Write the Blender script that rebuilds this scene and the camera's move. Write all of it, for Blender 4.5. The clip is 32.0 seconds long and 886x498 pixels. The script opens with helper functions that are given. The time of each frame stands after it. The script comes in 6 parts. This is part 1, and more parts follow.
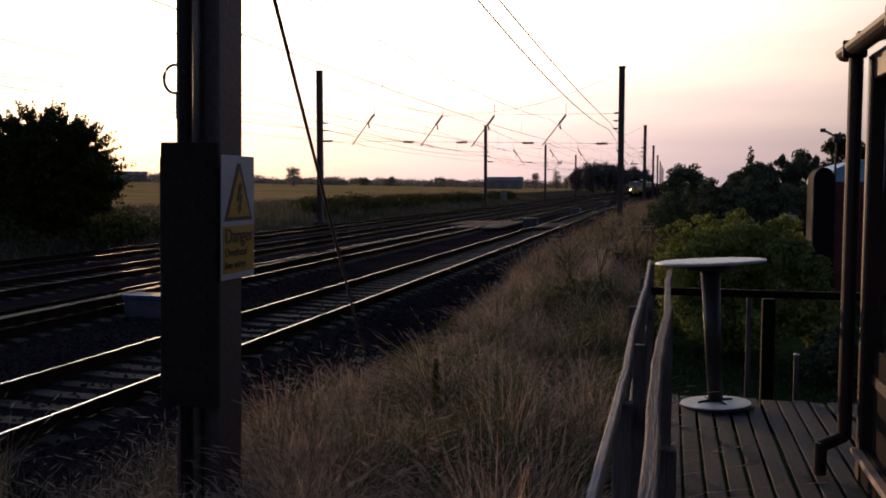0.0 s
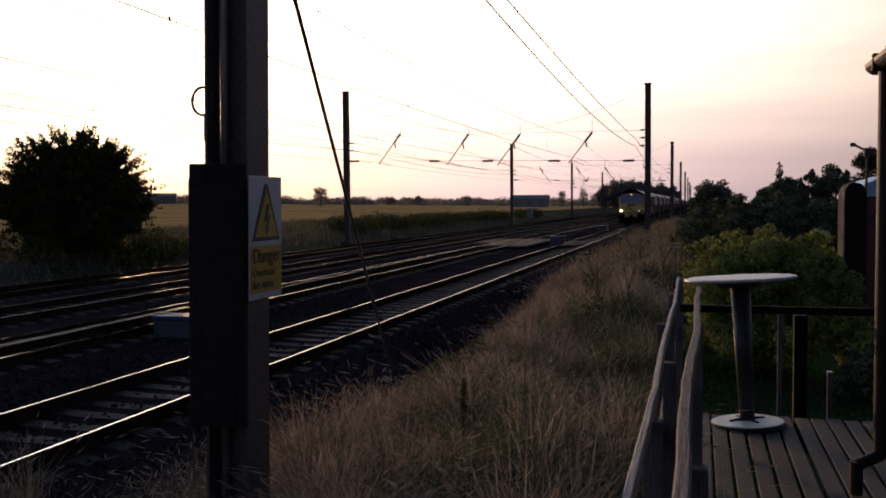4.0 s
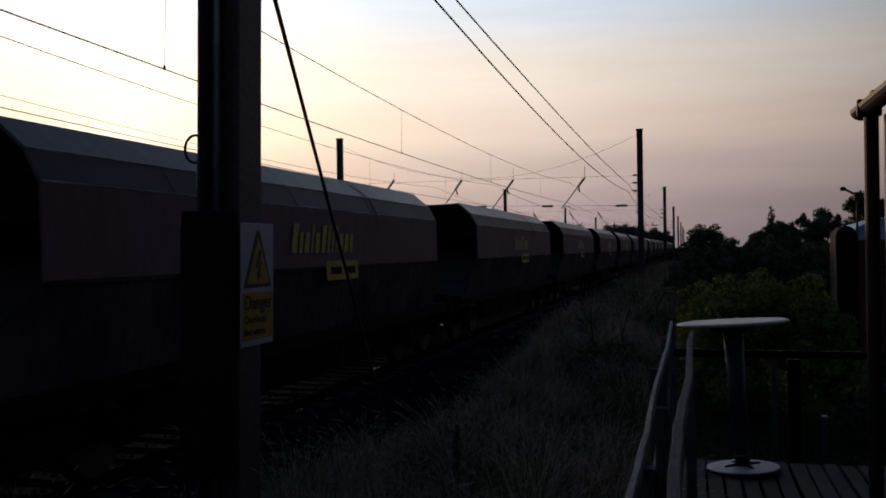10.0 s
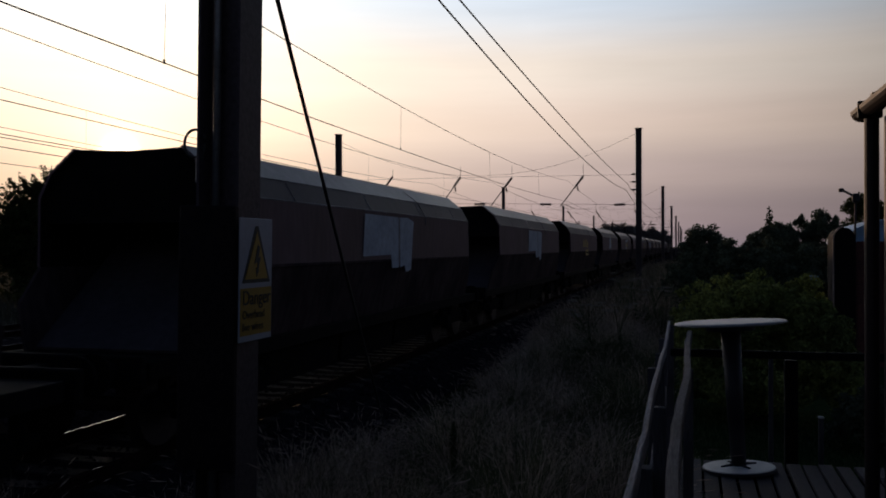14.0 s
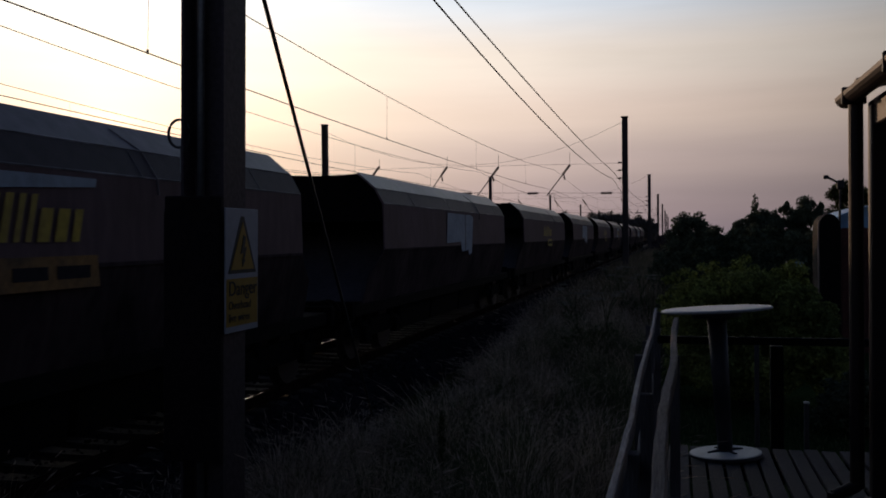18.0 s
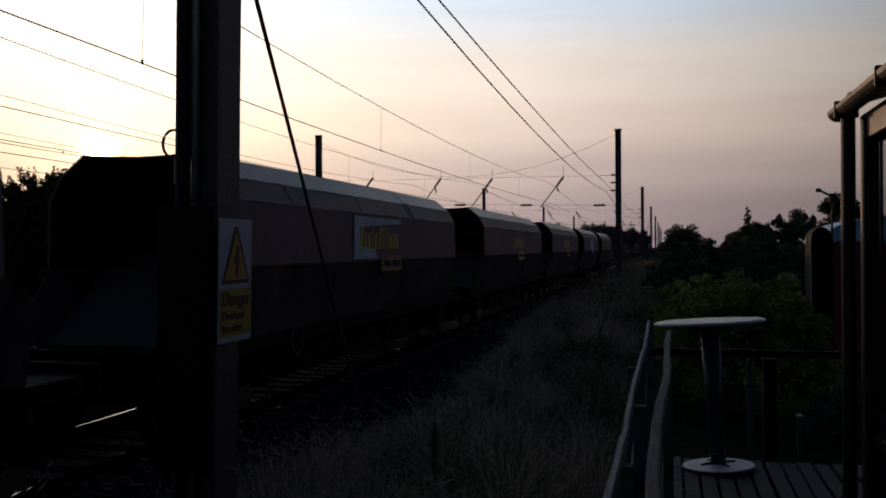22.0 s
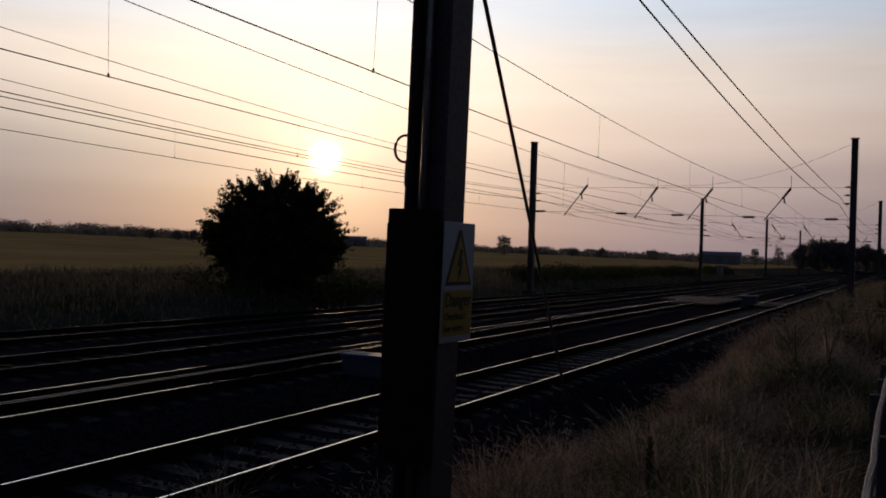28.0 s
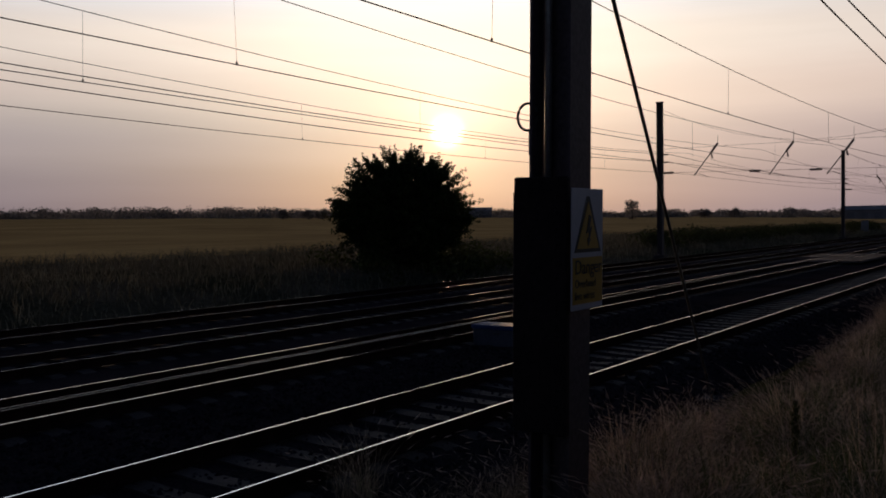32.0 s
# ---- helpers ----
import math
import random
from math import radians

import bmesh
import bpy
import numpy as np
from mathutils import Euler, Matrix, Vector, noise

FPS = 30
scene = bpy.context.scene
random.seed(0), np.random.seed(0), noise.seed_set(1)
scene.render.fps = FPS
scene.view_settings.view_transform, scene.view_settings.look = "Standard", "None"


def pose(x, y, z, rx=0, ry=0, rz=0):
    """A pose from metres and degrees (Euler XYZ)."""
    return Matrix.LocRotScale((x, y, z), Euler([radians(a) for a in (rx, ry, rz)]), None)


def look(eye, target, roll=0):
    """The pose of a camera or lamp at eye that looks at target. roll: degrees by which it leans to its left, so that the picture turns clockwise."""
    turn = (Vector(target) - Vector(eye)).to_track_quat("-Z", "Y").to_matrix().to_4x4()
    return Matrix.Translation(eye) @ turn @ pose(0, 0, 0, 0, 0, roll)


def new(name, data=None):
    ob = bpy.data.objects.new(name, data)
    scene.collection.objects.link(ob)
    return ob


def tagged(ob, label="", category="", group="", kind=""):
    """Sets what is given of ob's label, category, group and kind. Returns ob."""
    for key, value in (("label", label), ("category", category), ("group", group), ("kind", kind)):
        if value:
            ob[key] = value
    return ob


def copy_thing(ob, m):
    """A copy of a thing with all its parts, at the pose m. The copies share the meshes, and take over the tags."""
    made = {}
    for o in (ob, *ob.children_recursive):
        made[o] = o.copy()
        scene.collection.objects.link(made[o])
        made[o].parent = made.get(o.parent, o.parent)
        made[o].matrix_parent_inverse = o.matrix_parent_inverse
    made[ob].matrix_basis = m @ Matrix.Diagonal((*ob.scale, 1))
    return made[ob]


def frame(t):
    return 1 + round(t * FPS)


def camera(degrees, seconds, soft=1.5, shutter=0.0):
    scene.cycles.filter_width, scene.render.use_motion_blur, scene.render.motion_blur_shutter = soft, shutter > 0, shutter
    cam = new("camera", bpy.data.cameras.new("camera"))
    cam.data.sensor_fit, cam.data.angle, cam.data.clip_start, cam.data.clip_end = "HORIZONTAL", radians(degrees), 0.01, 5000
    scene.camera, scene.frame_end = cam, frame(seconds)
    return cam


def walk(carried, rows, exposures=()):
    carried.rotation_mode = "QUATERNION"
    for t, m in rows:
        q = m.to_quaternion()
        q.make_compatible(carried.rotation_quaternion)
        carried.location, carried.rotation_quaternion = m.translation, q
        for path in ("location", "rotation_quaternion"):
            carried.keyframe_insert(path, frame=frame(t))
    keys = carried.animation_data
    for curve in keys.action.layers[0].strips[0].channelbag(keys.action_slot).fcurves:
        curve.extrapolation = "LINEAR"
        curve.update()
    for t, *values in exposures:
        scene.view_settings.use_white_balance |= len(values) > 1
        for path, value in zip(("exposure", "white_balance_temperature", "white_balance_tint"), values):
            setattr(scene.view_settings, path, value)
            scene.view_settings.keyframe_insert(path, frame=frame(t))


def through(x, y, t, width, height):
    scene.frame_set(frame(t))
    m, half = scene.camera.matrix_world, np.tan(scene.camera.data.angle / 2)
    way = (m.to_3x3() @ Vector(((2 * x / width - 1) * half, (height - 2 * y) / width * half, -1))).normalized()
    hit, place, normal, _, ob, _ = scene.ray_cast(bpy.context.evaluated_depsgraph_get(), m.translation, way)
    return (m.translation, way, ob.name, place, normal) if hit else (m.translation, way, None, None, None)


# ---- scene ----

# ---- camera: held in the hand, turning at the end ----
def held(x, y, z, yaw, pitch, lean):
    """A camera that looks along +y, turned to the left by yaw, up by pitch and rolled about its view by lean, in degrees."""
    return pose(x, y, z, 90 + pitch, 0, yaw) @ Matrix.Rotation(radians(lean), 4, "Z")


cam = camera(51.91, 32.0, soft=1.8, shutter=0.06)
PATH = [
    (0.0, 0.0034, 0.0018, 2.2841, 13.998, -3.974, 0.084),
    (0.5, 0.0055, 0.0018, 2.2857, 14.703, -3.149, -0.049),
    (1.0, 0.0054, -0.0042, 2.2833, 15.246, -2.897, -0.387),
    (1.5, 0.0065, -0.0043, 2.2828, 15.454, -3.0, -0.372),
    (2.0, 0.0011, -0.0036, 2.2816, 15.5, -2.91, -0.3),
    (2.5, 0.0042, -0.0005, 2.2811, 15.531, -3.064, -0.145),
    (3.0, 0.0083, 0.0067, 2.2806, 15.01, -3.096, -0.75),
    (3.5, 0.0043, 0.0086, 2.2815, 15.534, -2.886, -0.651),
    (5.5, 0.0022, 0.0081, 2.2835, 15.594, -2.652, -0.135),
    (6.0, 0.0076, 0.0088, 2.2874, 15.296, 0.088, 0.332),
    (6.5, 0.007, 0.0066, 2.2823, 15.164, -0.032, 0.48),
    (7.0, 0.0176, 0.0019, 2.2868, 15.784, 0.542, -0.581),
    (7.5, 0.019, 0.0024, 2.2877, 16.026, 0.414, -0.874),
    (8.0, 0.0127, 0.0016, 2.2894, 16.255, 0.817, -0.725),
    (8.5, 0.0162, -0.0021, 2.2857, 16.625, 0.697, -0.659),
    (9.0, 0.0266, 0.004, 2.2856, 15.724, 0.522, -1.343),
    (9.5, 0.0205, 0.0055, 2.2843, 15.351, 0.4, -1.219),
    (10.0, 0.0193, 0.006, 2.283, 15.296, 0.082, -0.771),
    (10.5, 0.0167, 0.0061, 2.2831, 15.266, -0.03, -0.515),
    (11.0, 0.0142, 0.0038, 2.2819, 15.274, -0.014, -0.359),
    (11.5, 0.0161, 0.0043, 2.2838, 15.238, 0.084, -0.269),
    (12.0, 0.0165, 0.0039, 2.2846, 15.033, 0.159, -0.162),
    (12.5, 0.0145, 0.0059, 2.2819, 14.798, 0.227, -0.108),
    (13.0, 0.0129, 0.0075, 2.2846, 14.621, 0.39, -0.026),
    (13.5, 0.0107, 0.0064, 2.2826, 14.744, 0.299, 0.065),
    (14.0, 0.0113, 0.0074, 2.2841, 15.152, -0.108, -0.157),
    (14.5, 0.0129, 0.0066, 2.2823, 15.489, -0.547, -0.669),
    (16.5, 0.0157, 0.0113, 2.2773, 14.901, -0.635, -0.798),
    (17.0, 0.0153, 0.0139, 2.2758, 14.663, -0.742, -0.67),
    (17.5, 0.0154, 0.0127, 2.2765, 14.538, -0.87, -0.661),
    (18.0, 0.0141, 0.0149, 2.2789, 14.362, -0.757, -0.584),
    (18.5, 0.0129, 0.0143, 2.2774, 14.195, -0.634, -0.373),
    (19.0, 0.0106, 0.0142, 2.2773, 14.292, -0.542, -0.235),
    (19.5, 0.0103, 0.0118, 2.2776, 14.244, -0.496, -0.246),
    (20.0, 0.0114, 0.0089, 2.2788, 14.215, -0.309, -0.26),
    (20.5, 0.0104, 0.0081, 2.2786, 14.12, -0.202, -0.108),
    (21.0, 0.0097, 0.0107, 2.278, 14.119, -0.197, -0.09),
    (21.5, 0.0109, 0.0099, 2.279, 14.084, -0.12, -0.207),
    (22.0, 0.0117, 0.0117, 2.2789, 13.939, -0.044, -0.343),
    (22.5, 0.0102, 0.0128, 2.2774, 13.937, -0.118, -0.258),
    (23.0, 0.0089, 0.0121, 2.2777, 13.924, -0.246, -0.133),
    (23.5, 0.0073, 0.0122, 2.2765, 13.87, -0.146, 0.051),
    (24.0, 0.0116, 0.0107, 2.2781, 13.845, -0.028, -0.09),
    (24.5, 0.0113, 0.0097, 2.2794, 13.523, 0.237, -0.258),
    (26.5, 0.0058, 0.0074, 2.2777, 13.78, 0.228, -0.132),
    (27.0, -0.0031, -0.0011, 2.2712, 16.747, -0.614, 0.045),
    (27.5, -0.0299, -0.012, 2.2783, 21.42, 1.218, 1.347),
    (28.0, -0.0449, -0.024, 2.2756, 27.135, 0.201, 1.814),
    (28.5, -0.0498, -0.0295, 2.2735, 27.603, -0.953, 1.493),
    (29.0, -0.0511, -0.0312, 2.2718, 29.154, -1.547, 1.009),
    (29.5, -0.0504, -0.0301, 2.2749, 30.872, -1.187, 0.887),
    (30.0, -0.0549, -0.0323, 2.2746, 31.002, -0.778, 0.561),
    (30.5, -0.06, -0.0351, 2.274, 31.536, -1.06, 0.63),
    (31.0, -0.0637, -0.037, 2.2712, 32.666, -1.576, 0.619),
    (31.5, -0.061, -0.0353, 2.274, 33.125, -1.951, 0.619),
    (32.0, -0.0522, -0.0305, 2.2743, 35.054, -1.743, -0.792),
]
# seconds, stops, kelvin and tint of the phone's own settings
EXPOSURES = [(0, 1.23, 6800, 14), (5, 1.18, 6800, 14), (6.0, 0.2, 6450, 12), (7.0, -0.04, 6350, 11), (25.5, 0.0, 6350, 11), (26.8, -0.12, 6300, 11), (28, -0.26, 6350, 13), (32, -0.22, 6300, 13)]
walk(cam, [(t, held(*p)) for t, *p in PATH], EXPOSURES)

# ---- sky and sun ----
SUN_YAW, SUN_UP = radians(34.7), radians(5.6)
SUN_WAY = Vector((-math.sin(SUN_YAW) * math.cos(SUN_UP), math.cos(SUN_YAW) * math.cos(SUN_UP), math.sin(SUN_UP)))


def make_sky():
    """A hazy evening sky, with the bright haze that surrounds a low sun."""
    world = bpy.data.worlds.new("evening_sky")
    scene.world = world
    world.use_nodes = True
    nt = world.node_tree
    nt.nodes.clear()
    out, bg = nt.nodes.new("ShaderNodeOutputWorld"), nt.nodes.new("ShaderNodeBackground")
    sky = nt.nodes.new("ShaderNodeTexSky")
    sky.sky_type, sky.sun_disc = "NISHITA", False
    sky.sun_elevation, sky.sun_rotation = SUN_UP, -SUN_YAW
    sky.altitude, sky.air_density, sky.dust_density, sky.ozone_density = 0, 1.0, 2.2, 1.6
    coord = nt.nodes.new("ShaderNodeTexCoord")
    dot = nt.nodes.new("ShaderNodeVectorMath")
    dot.operation = "DOT_PRODUCT"
    dot.inputs[1].default_value = SUN_WAY
    nt.links.new(coord.outputs["Generated"], dot.inputs[0])

    def math_node(op, a, b):
        n = nt.nodes.new("ShaderNodeMath")
        n.operation = op
        for k, v in enumerate((a, b)):
            if isinstance(v, (int, float)):
                n.inputs[k].default_value = v
            else:
                nt.links.new(v, n.inputs[k])
        return n.outputs[0]

    facing = math_node("MAXIMUM", dot.outputs["Value"], 0.0)
    glow = math_node("MULTIPLY", math_node("POWER", facing, 16000.0), HALO_CORE)
    halo = math_node("MULTIPLY", math_node("POWER", facing, 700.0), HALO_NEAR)
    split = nt.nodes.new("ShaderNodeSeparateXYZ")
    nt.links.new(coord.outputs["Generated"], split.inputs[0])
    # the haze near the horizon dims the broad halo
    veil = nt.nodes.new("ShaderNodeMapRange")
    veil.interpolation_type = "SMOOTHSTEP"
    veil.inputs["From Min"].default_value, veil.inputs["From Max"].default_value = 0.02, 0.19
    veil.inputs["To Min"].default_value, veil.inputs["To Max"].default_value = 0.05, 1.0
    nt.links.new(split.outputs["Z"], veil.inputs["Value"])
    wide = math_node("MULTIPLY", math_node("MULTIPLY", math_node("POWER", facing, 20.0), HALO_WIDE), veil.outputs["Result"])
    # orange close round the sun, paler further out
    warm, pale, tint = (nt.nodes.new("ShaderNodeVectorMath") for _ in range(3))
    warm.operation = pale.operation = "SCALE"
    warm.inputs[0].default_value, pale.inputs[0].default_value = (1.0, 0.72, 0.4), (1.0, 0.85, 0.6)
    nt.links.new(math_node("ADD", glow, halo), warm.inputs["Scale"])
    nt.links.new(wide, pale.inputs["Scale"])
    nt.links.new(warm.outputs["Vector"], tint.inputs[0])
    nt.links.new(pale.outputs["Vector"], tint.inputs[1])
    # haze: lilac on the horizon, rosy above it, then pale blue towards the zenith
    ramp = nt.nodes.new("ShaderNodeValToRGB")
    ramp.color_ramp.interpolation = "EASE"
    for k, (at, colour) in enumerate(HAZE):
        e = ramp.color_ramp.elements[k] if k < 2 else ramp.color_ramp.elements.new(at)
        e.position, e.color = at, (*colour, 1)
    nt.links.new(split.outputs["Z"], ramp.inputs["Fac"])
    # thin high cloud streaks
    mapping = nt.nodes.new("ShaderNodeMapping")
    mapping.inputs["Scale"].default_value = (1.9, 1.9, 20.0)
    nt.links.new(coord.outputs["Generated"], mapping.inputs["Vector"])
    cloud = nt.nodes.new("ShaderNodeTexNoise")
    cloud.inputs["Scale"].default_value, cloud.inputs["Detail"].default_value = 2.3, 5.0
    nt.links.new(mapping.outputs["Vector"], cloud.inputs["Vector"])
    streak = nt.nodes.new("ShaderNodeMapRange")
    streak.inputs["From Min"].default_value, streak.inputs["From Max"].default_value = 0.36, 0.68
    streak.inputs["To Min"].default_value, streak.inputs["To Max"].default_value = 10.15, 9.35
    nt.links.new(cloud.outputs["Fac"], streak.inputs["Value"])
    # the sky is dimmer on the side away from the sun
    away = nt.nodes.new("ShaderNodeMapRange")
    away.inputs["From Min"].default_value, away.inputs["From Max"].default_value = 0.565, 0.9
    away.inputs["To Min"].default_value, away.inputs["To Max"].default_value = 0.19, 1.09
    nt.links.new(dot.outputs["Value"], away.inputs["Value"])
    # a grey-lilac bank of haze that lies low over the plain beside the sun
    side = nt.nodes.new("ShaderNodeVectorMath")
    side.operation = "DOT_PRODUCT"
    side.inputs[1].default_value = (-math.sin(radians(52)), math.cos(radians(52)), 0.03)
    nt.links.new(coord.outputs["Generated"], side.inputs[0])
    bank = math_node("POWER", math_node("MAXIMUM", side.outputs["Value"], 0.0), 12.0)
    lift = nt.nodes.new("ShaderNodeMapRange")
    lift.interpolation_type = "SMOOTHSTEP"
    lift.inputs["From Min"].default_value, lift.inputs["From Max"].default_value = 0.09, 0.2
    lift.inputs["To Min"].default_value, lift.inputs["To Max"].default_value = 1.0, 0.0
    nt.links.new(split.outputs["Z"], lift.inputs["Value"])
    thin, veiled = nt.nodes.new("ShaderNodeMix"), nt.nodes.new("ShaderNodeVectorMath")
    thin.data_type, veiled.operation = "RGBA", "MULTIPLY"
    thin.inputs["A"].default_value, thin.inputs["B"].default_value = (1, 1, 1, 1), (0.6, 0.69, 0.77, 1)
    nt.links.new(math_node("MULTIPLY", bank, lift.outputs["Result"]), thin.inputs["Factor"])
    nt.links.new(ramp.outputs["Color"], veiled.inputs[0])
    nt.links.new(thin.outputs["Result"], veiled.inputs[1])
    dim = nt.nodes.new("ShaderNodeVectorMath")
    dim.operation = "SCALE"
    nt.links.new(veiled.outputs["Vector"], dim.inputs[0])
    nt.links.new(math_node("MULTIPLY", streak.outputs["Result"], away.outputs["Result"]), dim.inputs["Scale"])
    # and bluer there, opposite the glow
    cool = nt.nodes.new("ShaderNodeMapRange")
    cool.inputs["From Min"].default_value, cool.inputs["From Max"].default_value = 0.2, 0.62
    nt.links.new(dot.outputs["Value"], cool.inputs["Value"])
    dusk, eastern = nt.nodes.new("ShaderNodeMix"), nt.nodes.new("ShaderNodeVectorMath")
    dusk.data_type, eastern.operation = "RGBA", "MULTIPLY"
    dusk.inputs["A"].default_value, dusk.inputs["B"].default_value = (0.74, 0.88, 1.27, 1), (1, 1, 1, 1)
    nt.links.new(cool.outputs["Result"], dusk.inputs["Factor"])
    nt.links.new(dim.outputs["Vector"], eastern.inputs[0])
    nt.links.new(dusk.outputs["Result"], eastern.inputs[1])
    clear = nt.nodes.new("ShaderNodeVectorMath")
    clear.operation = "SCALE"
    clear.inputs["Scale"].default_value = CLEAR
    nt.links.new(sky.outputs["Color"], clear.inputs[0])
    add, both = nt.nodes.new("ShaderNodeVectorMath"), nt.nodes.new("ShaderNodeVectorMath")
    nt.links.new(eastern.outputs["Vector"], add.inputs[0])
    nt.links.new(tint.outputs["Vector"], add.inputs[1])
    nt.links.new(add.outputs["Vector"], both.inputs[0])
    nt.links.new(clear.outputs["Vector"], both.inputs[1])
    nt.links.new(both.outputs["Vector"], bg.inputs["Color"])
    bg.inputs["Strength"].default_value = SKY
    nt.links.new(bg.outputs["Background"], out.inputs["Surface"])


SKY, CLEAR, HALO_CORE, HALO_NEAR, HALO_WIDE = 0.1, 0.12, 85.0, 4.5, 5.0
HAZE = ((0.0, (0.27, 0.22, 0.255)), (1.0, (0.05, 0.085, 0.17)), (0.04, (0.325, 0.26, 0.288)), (0.08, (0.465, 0.36, 0.35)), (0.13, (0.68, 0.53, 0.45)), (0.19, (0.755, 0.65, 0.56)), (0.265, (0.60, 0.68, 0.77)), (0.45, (0.08, 0.12, 0.21)))
make_sky()
sun = new("evening_sun", bpy.data.lights.new("evening_sun", "SUN"))
sun.data.energy, sun.data.angle, sun.data.color = 0.85, radians(0.6), (1.0, 0.62, 0.36)
sun.matrix_world = look((0, 0, 60), Vector((0, 0, 60)) - SUN_WAY)

# ---- materials ----
def material(name, colour, rough=0.7, metal=0.0, vary=0.25, grain=40.0, stain=3.0, bump=0.15, second=None, stretch=(1, 1, 1), island=0.0,
             random_ob=0.0, gloss=0.5, coat=0.0):
    """A surface with fine grain, broad stains and a little relief, at real size."""
    m = bpy.data.materials.new(name)
    m.use_nodes = True
    nt = m.node_tree
    b = nt.nodes["Principled BSDF"]
    b.inputs["Metallic"].default_value, b.inputs["Specular IOR Level"].default_value = metal, gloss
    b.inputs["Coat Weight"].default_value = coat
    coord, mapping = nt.nodes.new("ShaderNodeTexCoord"), nt.nodes.new("ShaderNodeMapping")
    mapping.inputs["Scale"].default_value = stretch
    nt.links.new(coord.outputs["Object"], mapping.inputs["Vector"])
    fine, broad = nt.nodes.new("ShaderNodeTexNoise"), nt.nodes.new("ShaderNodeTexNoise")
    fine.inputs["Scale"].default_value, fine.inputs["Detail"].default_value = grain, 4.0
    broad.inputs["Scale"].default_value, broad.inputs["Detail"].default_value = stain, 5.0
    nt.links.new(mapping.outputs["Vector"], fine.inputs["Vector"])
    nt.links.new(coord.outputs["Object"], broad.inputs["Vector"])
    mix = nt.nodes.new("ShaderNodeMix")
    mix.data_type = "RGBA"
    dark = second or tuple(c * (1 - 1.6 * vary) for c in colour)
    mix.inputs["A"].default_value, mix.inputs["B"].default_value = (*dark, 1), (*colour, 1)
    contrast = nt.nodes.new("ShaderNodeMapRange")
    contrast.inputs["From Min"].default_value, contrast.inputs["From Max"].default_value = 0.35, 0.62
    nt.links.new(broad.outputs["Fac"], contrast.inputs["Value"])
    nt.links.new(contrast.outputs["Result"], mix.inputs["Factor"])
    shade = nt.nodes.new("ShaderNodeMapRange")
    shade.inputs["To Min"].default_value, shade.inputs["To Max"].default_value = 1 - vary, 1 + vary
    shade.inputs["From Min"].default_value, shade.inputs["From Max"].default_value = 0.3, 0.7
    nt.links.new(fine.outputs["Fac"], shade.inputs["Value"])
    level = shade.outputs["Result"]
    for amount, node_type, socket in ((island, "ShaderNodeNewGeometry", "Random Per Island"), (random_ob, "ShaderNodeObjectInfo", "Random")):
        if amount:
            rnd, span, mul = nt.nodes.new(node_type), nt.nodes.new("ShaderNodeMapRange"), nt.nodes.new("ShaderNodeMath")
            span.inputs["To Min"].default_value, span.inputs["To Max"].default_value = 1 - amount, 1 + amount
            mul.operation = "MULTIPLY"
            nt.links.new(rnd.outputs[socket], span.inputs["Value"])
            nt.links.new(level, mul.inputs[0])
            nt.links.new(span.outputs["Result"], mul.inputs[1])
            level = mul.outputs[0]
    scale = nt.nodes.new("ShaderNodeVectorMath")
    scale.operation = "SCALE"
    nt.links.new(mix.outputs["Result"], scale.inputs[0])
    nt.links.new(level, scale.inputs["Scale"])
    nt.links.new(scale.outputs["Vector"], b.inputs["Base Color"])
    wear = nt.nodes.new("ShaderNodeMapRange")
    wear.inputs["To Min"].default_value, wear.inputs["To Max"].default_value = max(0.03, rough - 0.12), min(1, rough + 0.12)
    nt.links.new(broad.outputs["Fac"], wear.inputs["Value"])
    nt.links.new(wear.outputs["Result"], b.inputs["Roughness"])
    if bump:
        relief = nt.nodes.new("ShaderNodeBump")
        relief.inputs["Strength"].default_value, relief.inputs["Distance"].default_value = bump, 0.02
        nt.links.new(fine.outputs["Fac"], relief.inputs["Height"])
        nt.links.new(relief.outputs["Normal"], b.inputs["Normal"])
    return m


def leaf_material(name, colour, second, through=0.35, rough=0.6):
    m = material(name, colour, rough, vary=0.2, grain=30, stain=1.2, bump=0, second=second, island=0.5, gloss=0.02)
    nt = m.node_tree
    b = nt.nodes["Principled BSDF"]
    soft, blend = nt.nodes.new("ShaderNodeBsdfTranslucent"), nt.nodes.new("ShaderNodeMixShader")
    blend.inputs["Fac"].default_value = through
    source = b.inputs["Base Color"].links[0].from_socket
    nt.links.new(source, soft.inputs["Color"])
    nt.links.new(b.outputs["BSDF"], blend.inputs[1])
    nt.links.new(soft.outputs["BSDF"], blend.inputs[2])
    nt.links.new(blend.outputs["Shader"], nt.nodes["Material Output"].inputs["Surface"])
    return m


def glass_material(name, tint, rough=0.03):
    m = bpy.data.materials.new(name)
    m.use_nodes = True
    b = m.node_tree.nodes["Principled BSDF"]
    b.inputs["Base Color"].default_value = (*tint, 1)
    b.inputs["Roughness"].default_value, b.inputs["Transmission Weight"].default_value, b.inputs["IOR"].default_value = rough, 1.0, 1.22
    return m


def lamp_material(name, colour, strength):
    m = bpy.data.materials.new(name)
    m.use_nodes = True
    b = m.node_tree.nodes["Principled BSDF"]
    b.inputs["Base Color"].default_value = (0.8, 0.8, 0.8, 1)
    b.inputs["Emission Color"].default_value, b.inputs["Emission Strength"].default_value = (*colour, 1), strength
    return m


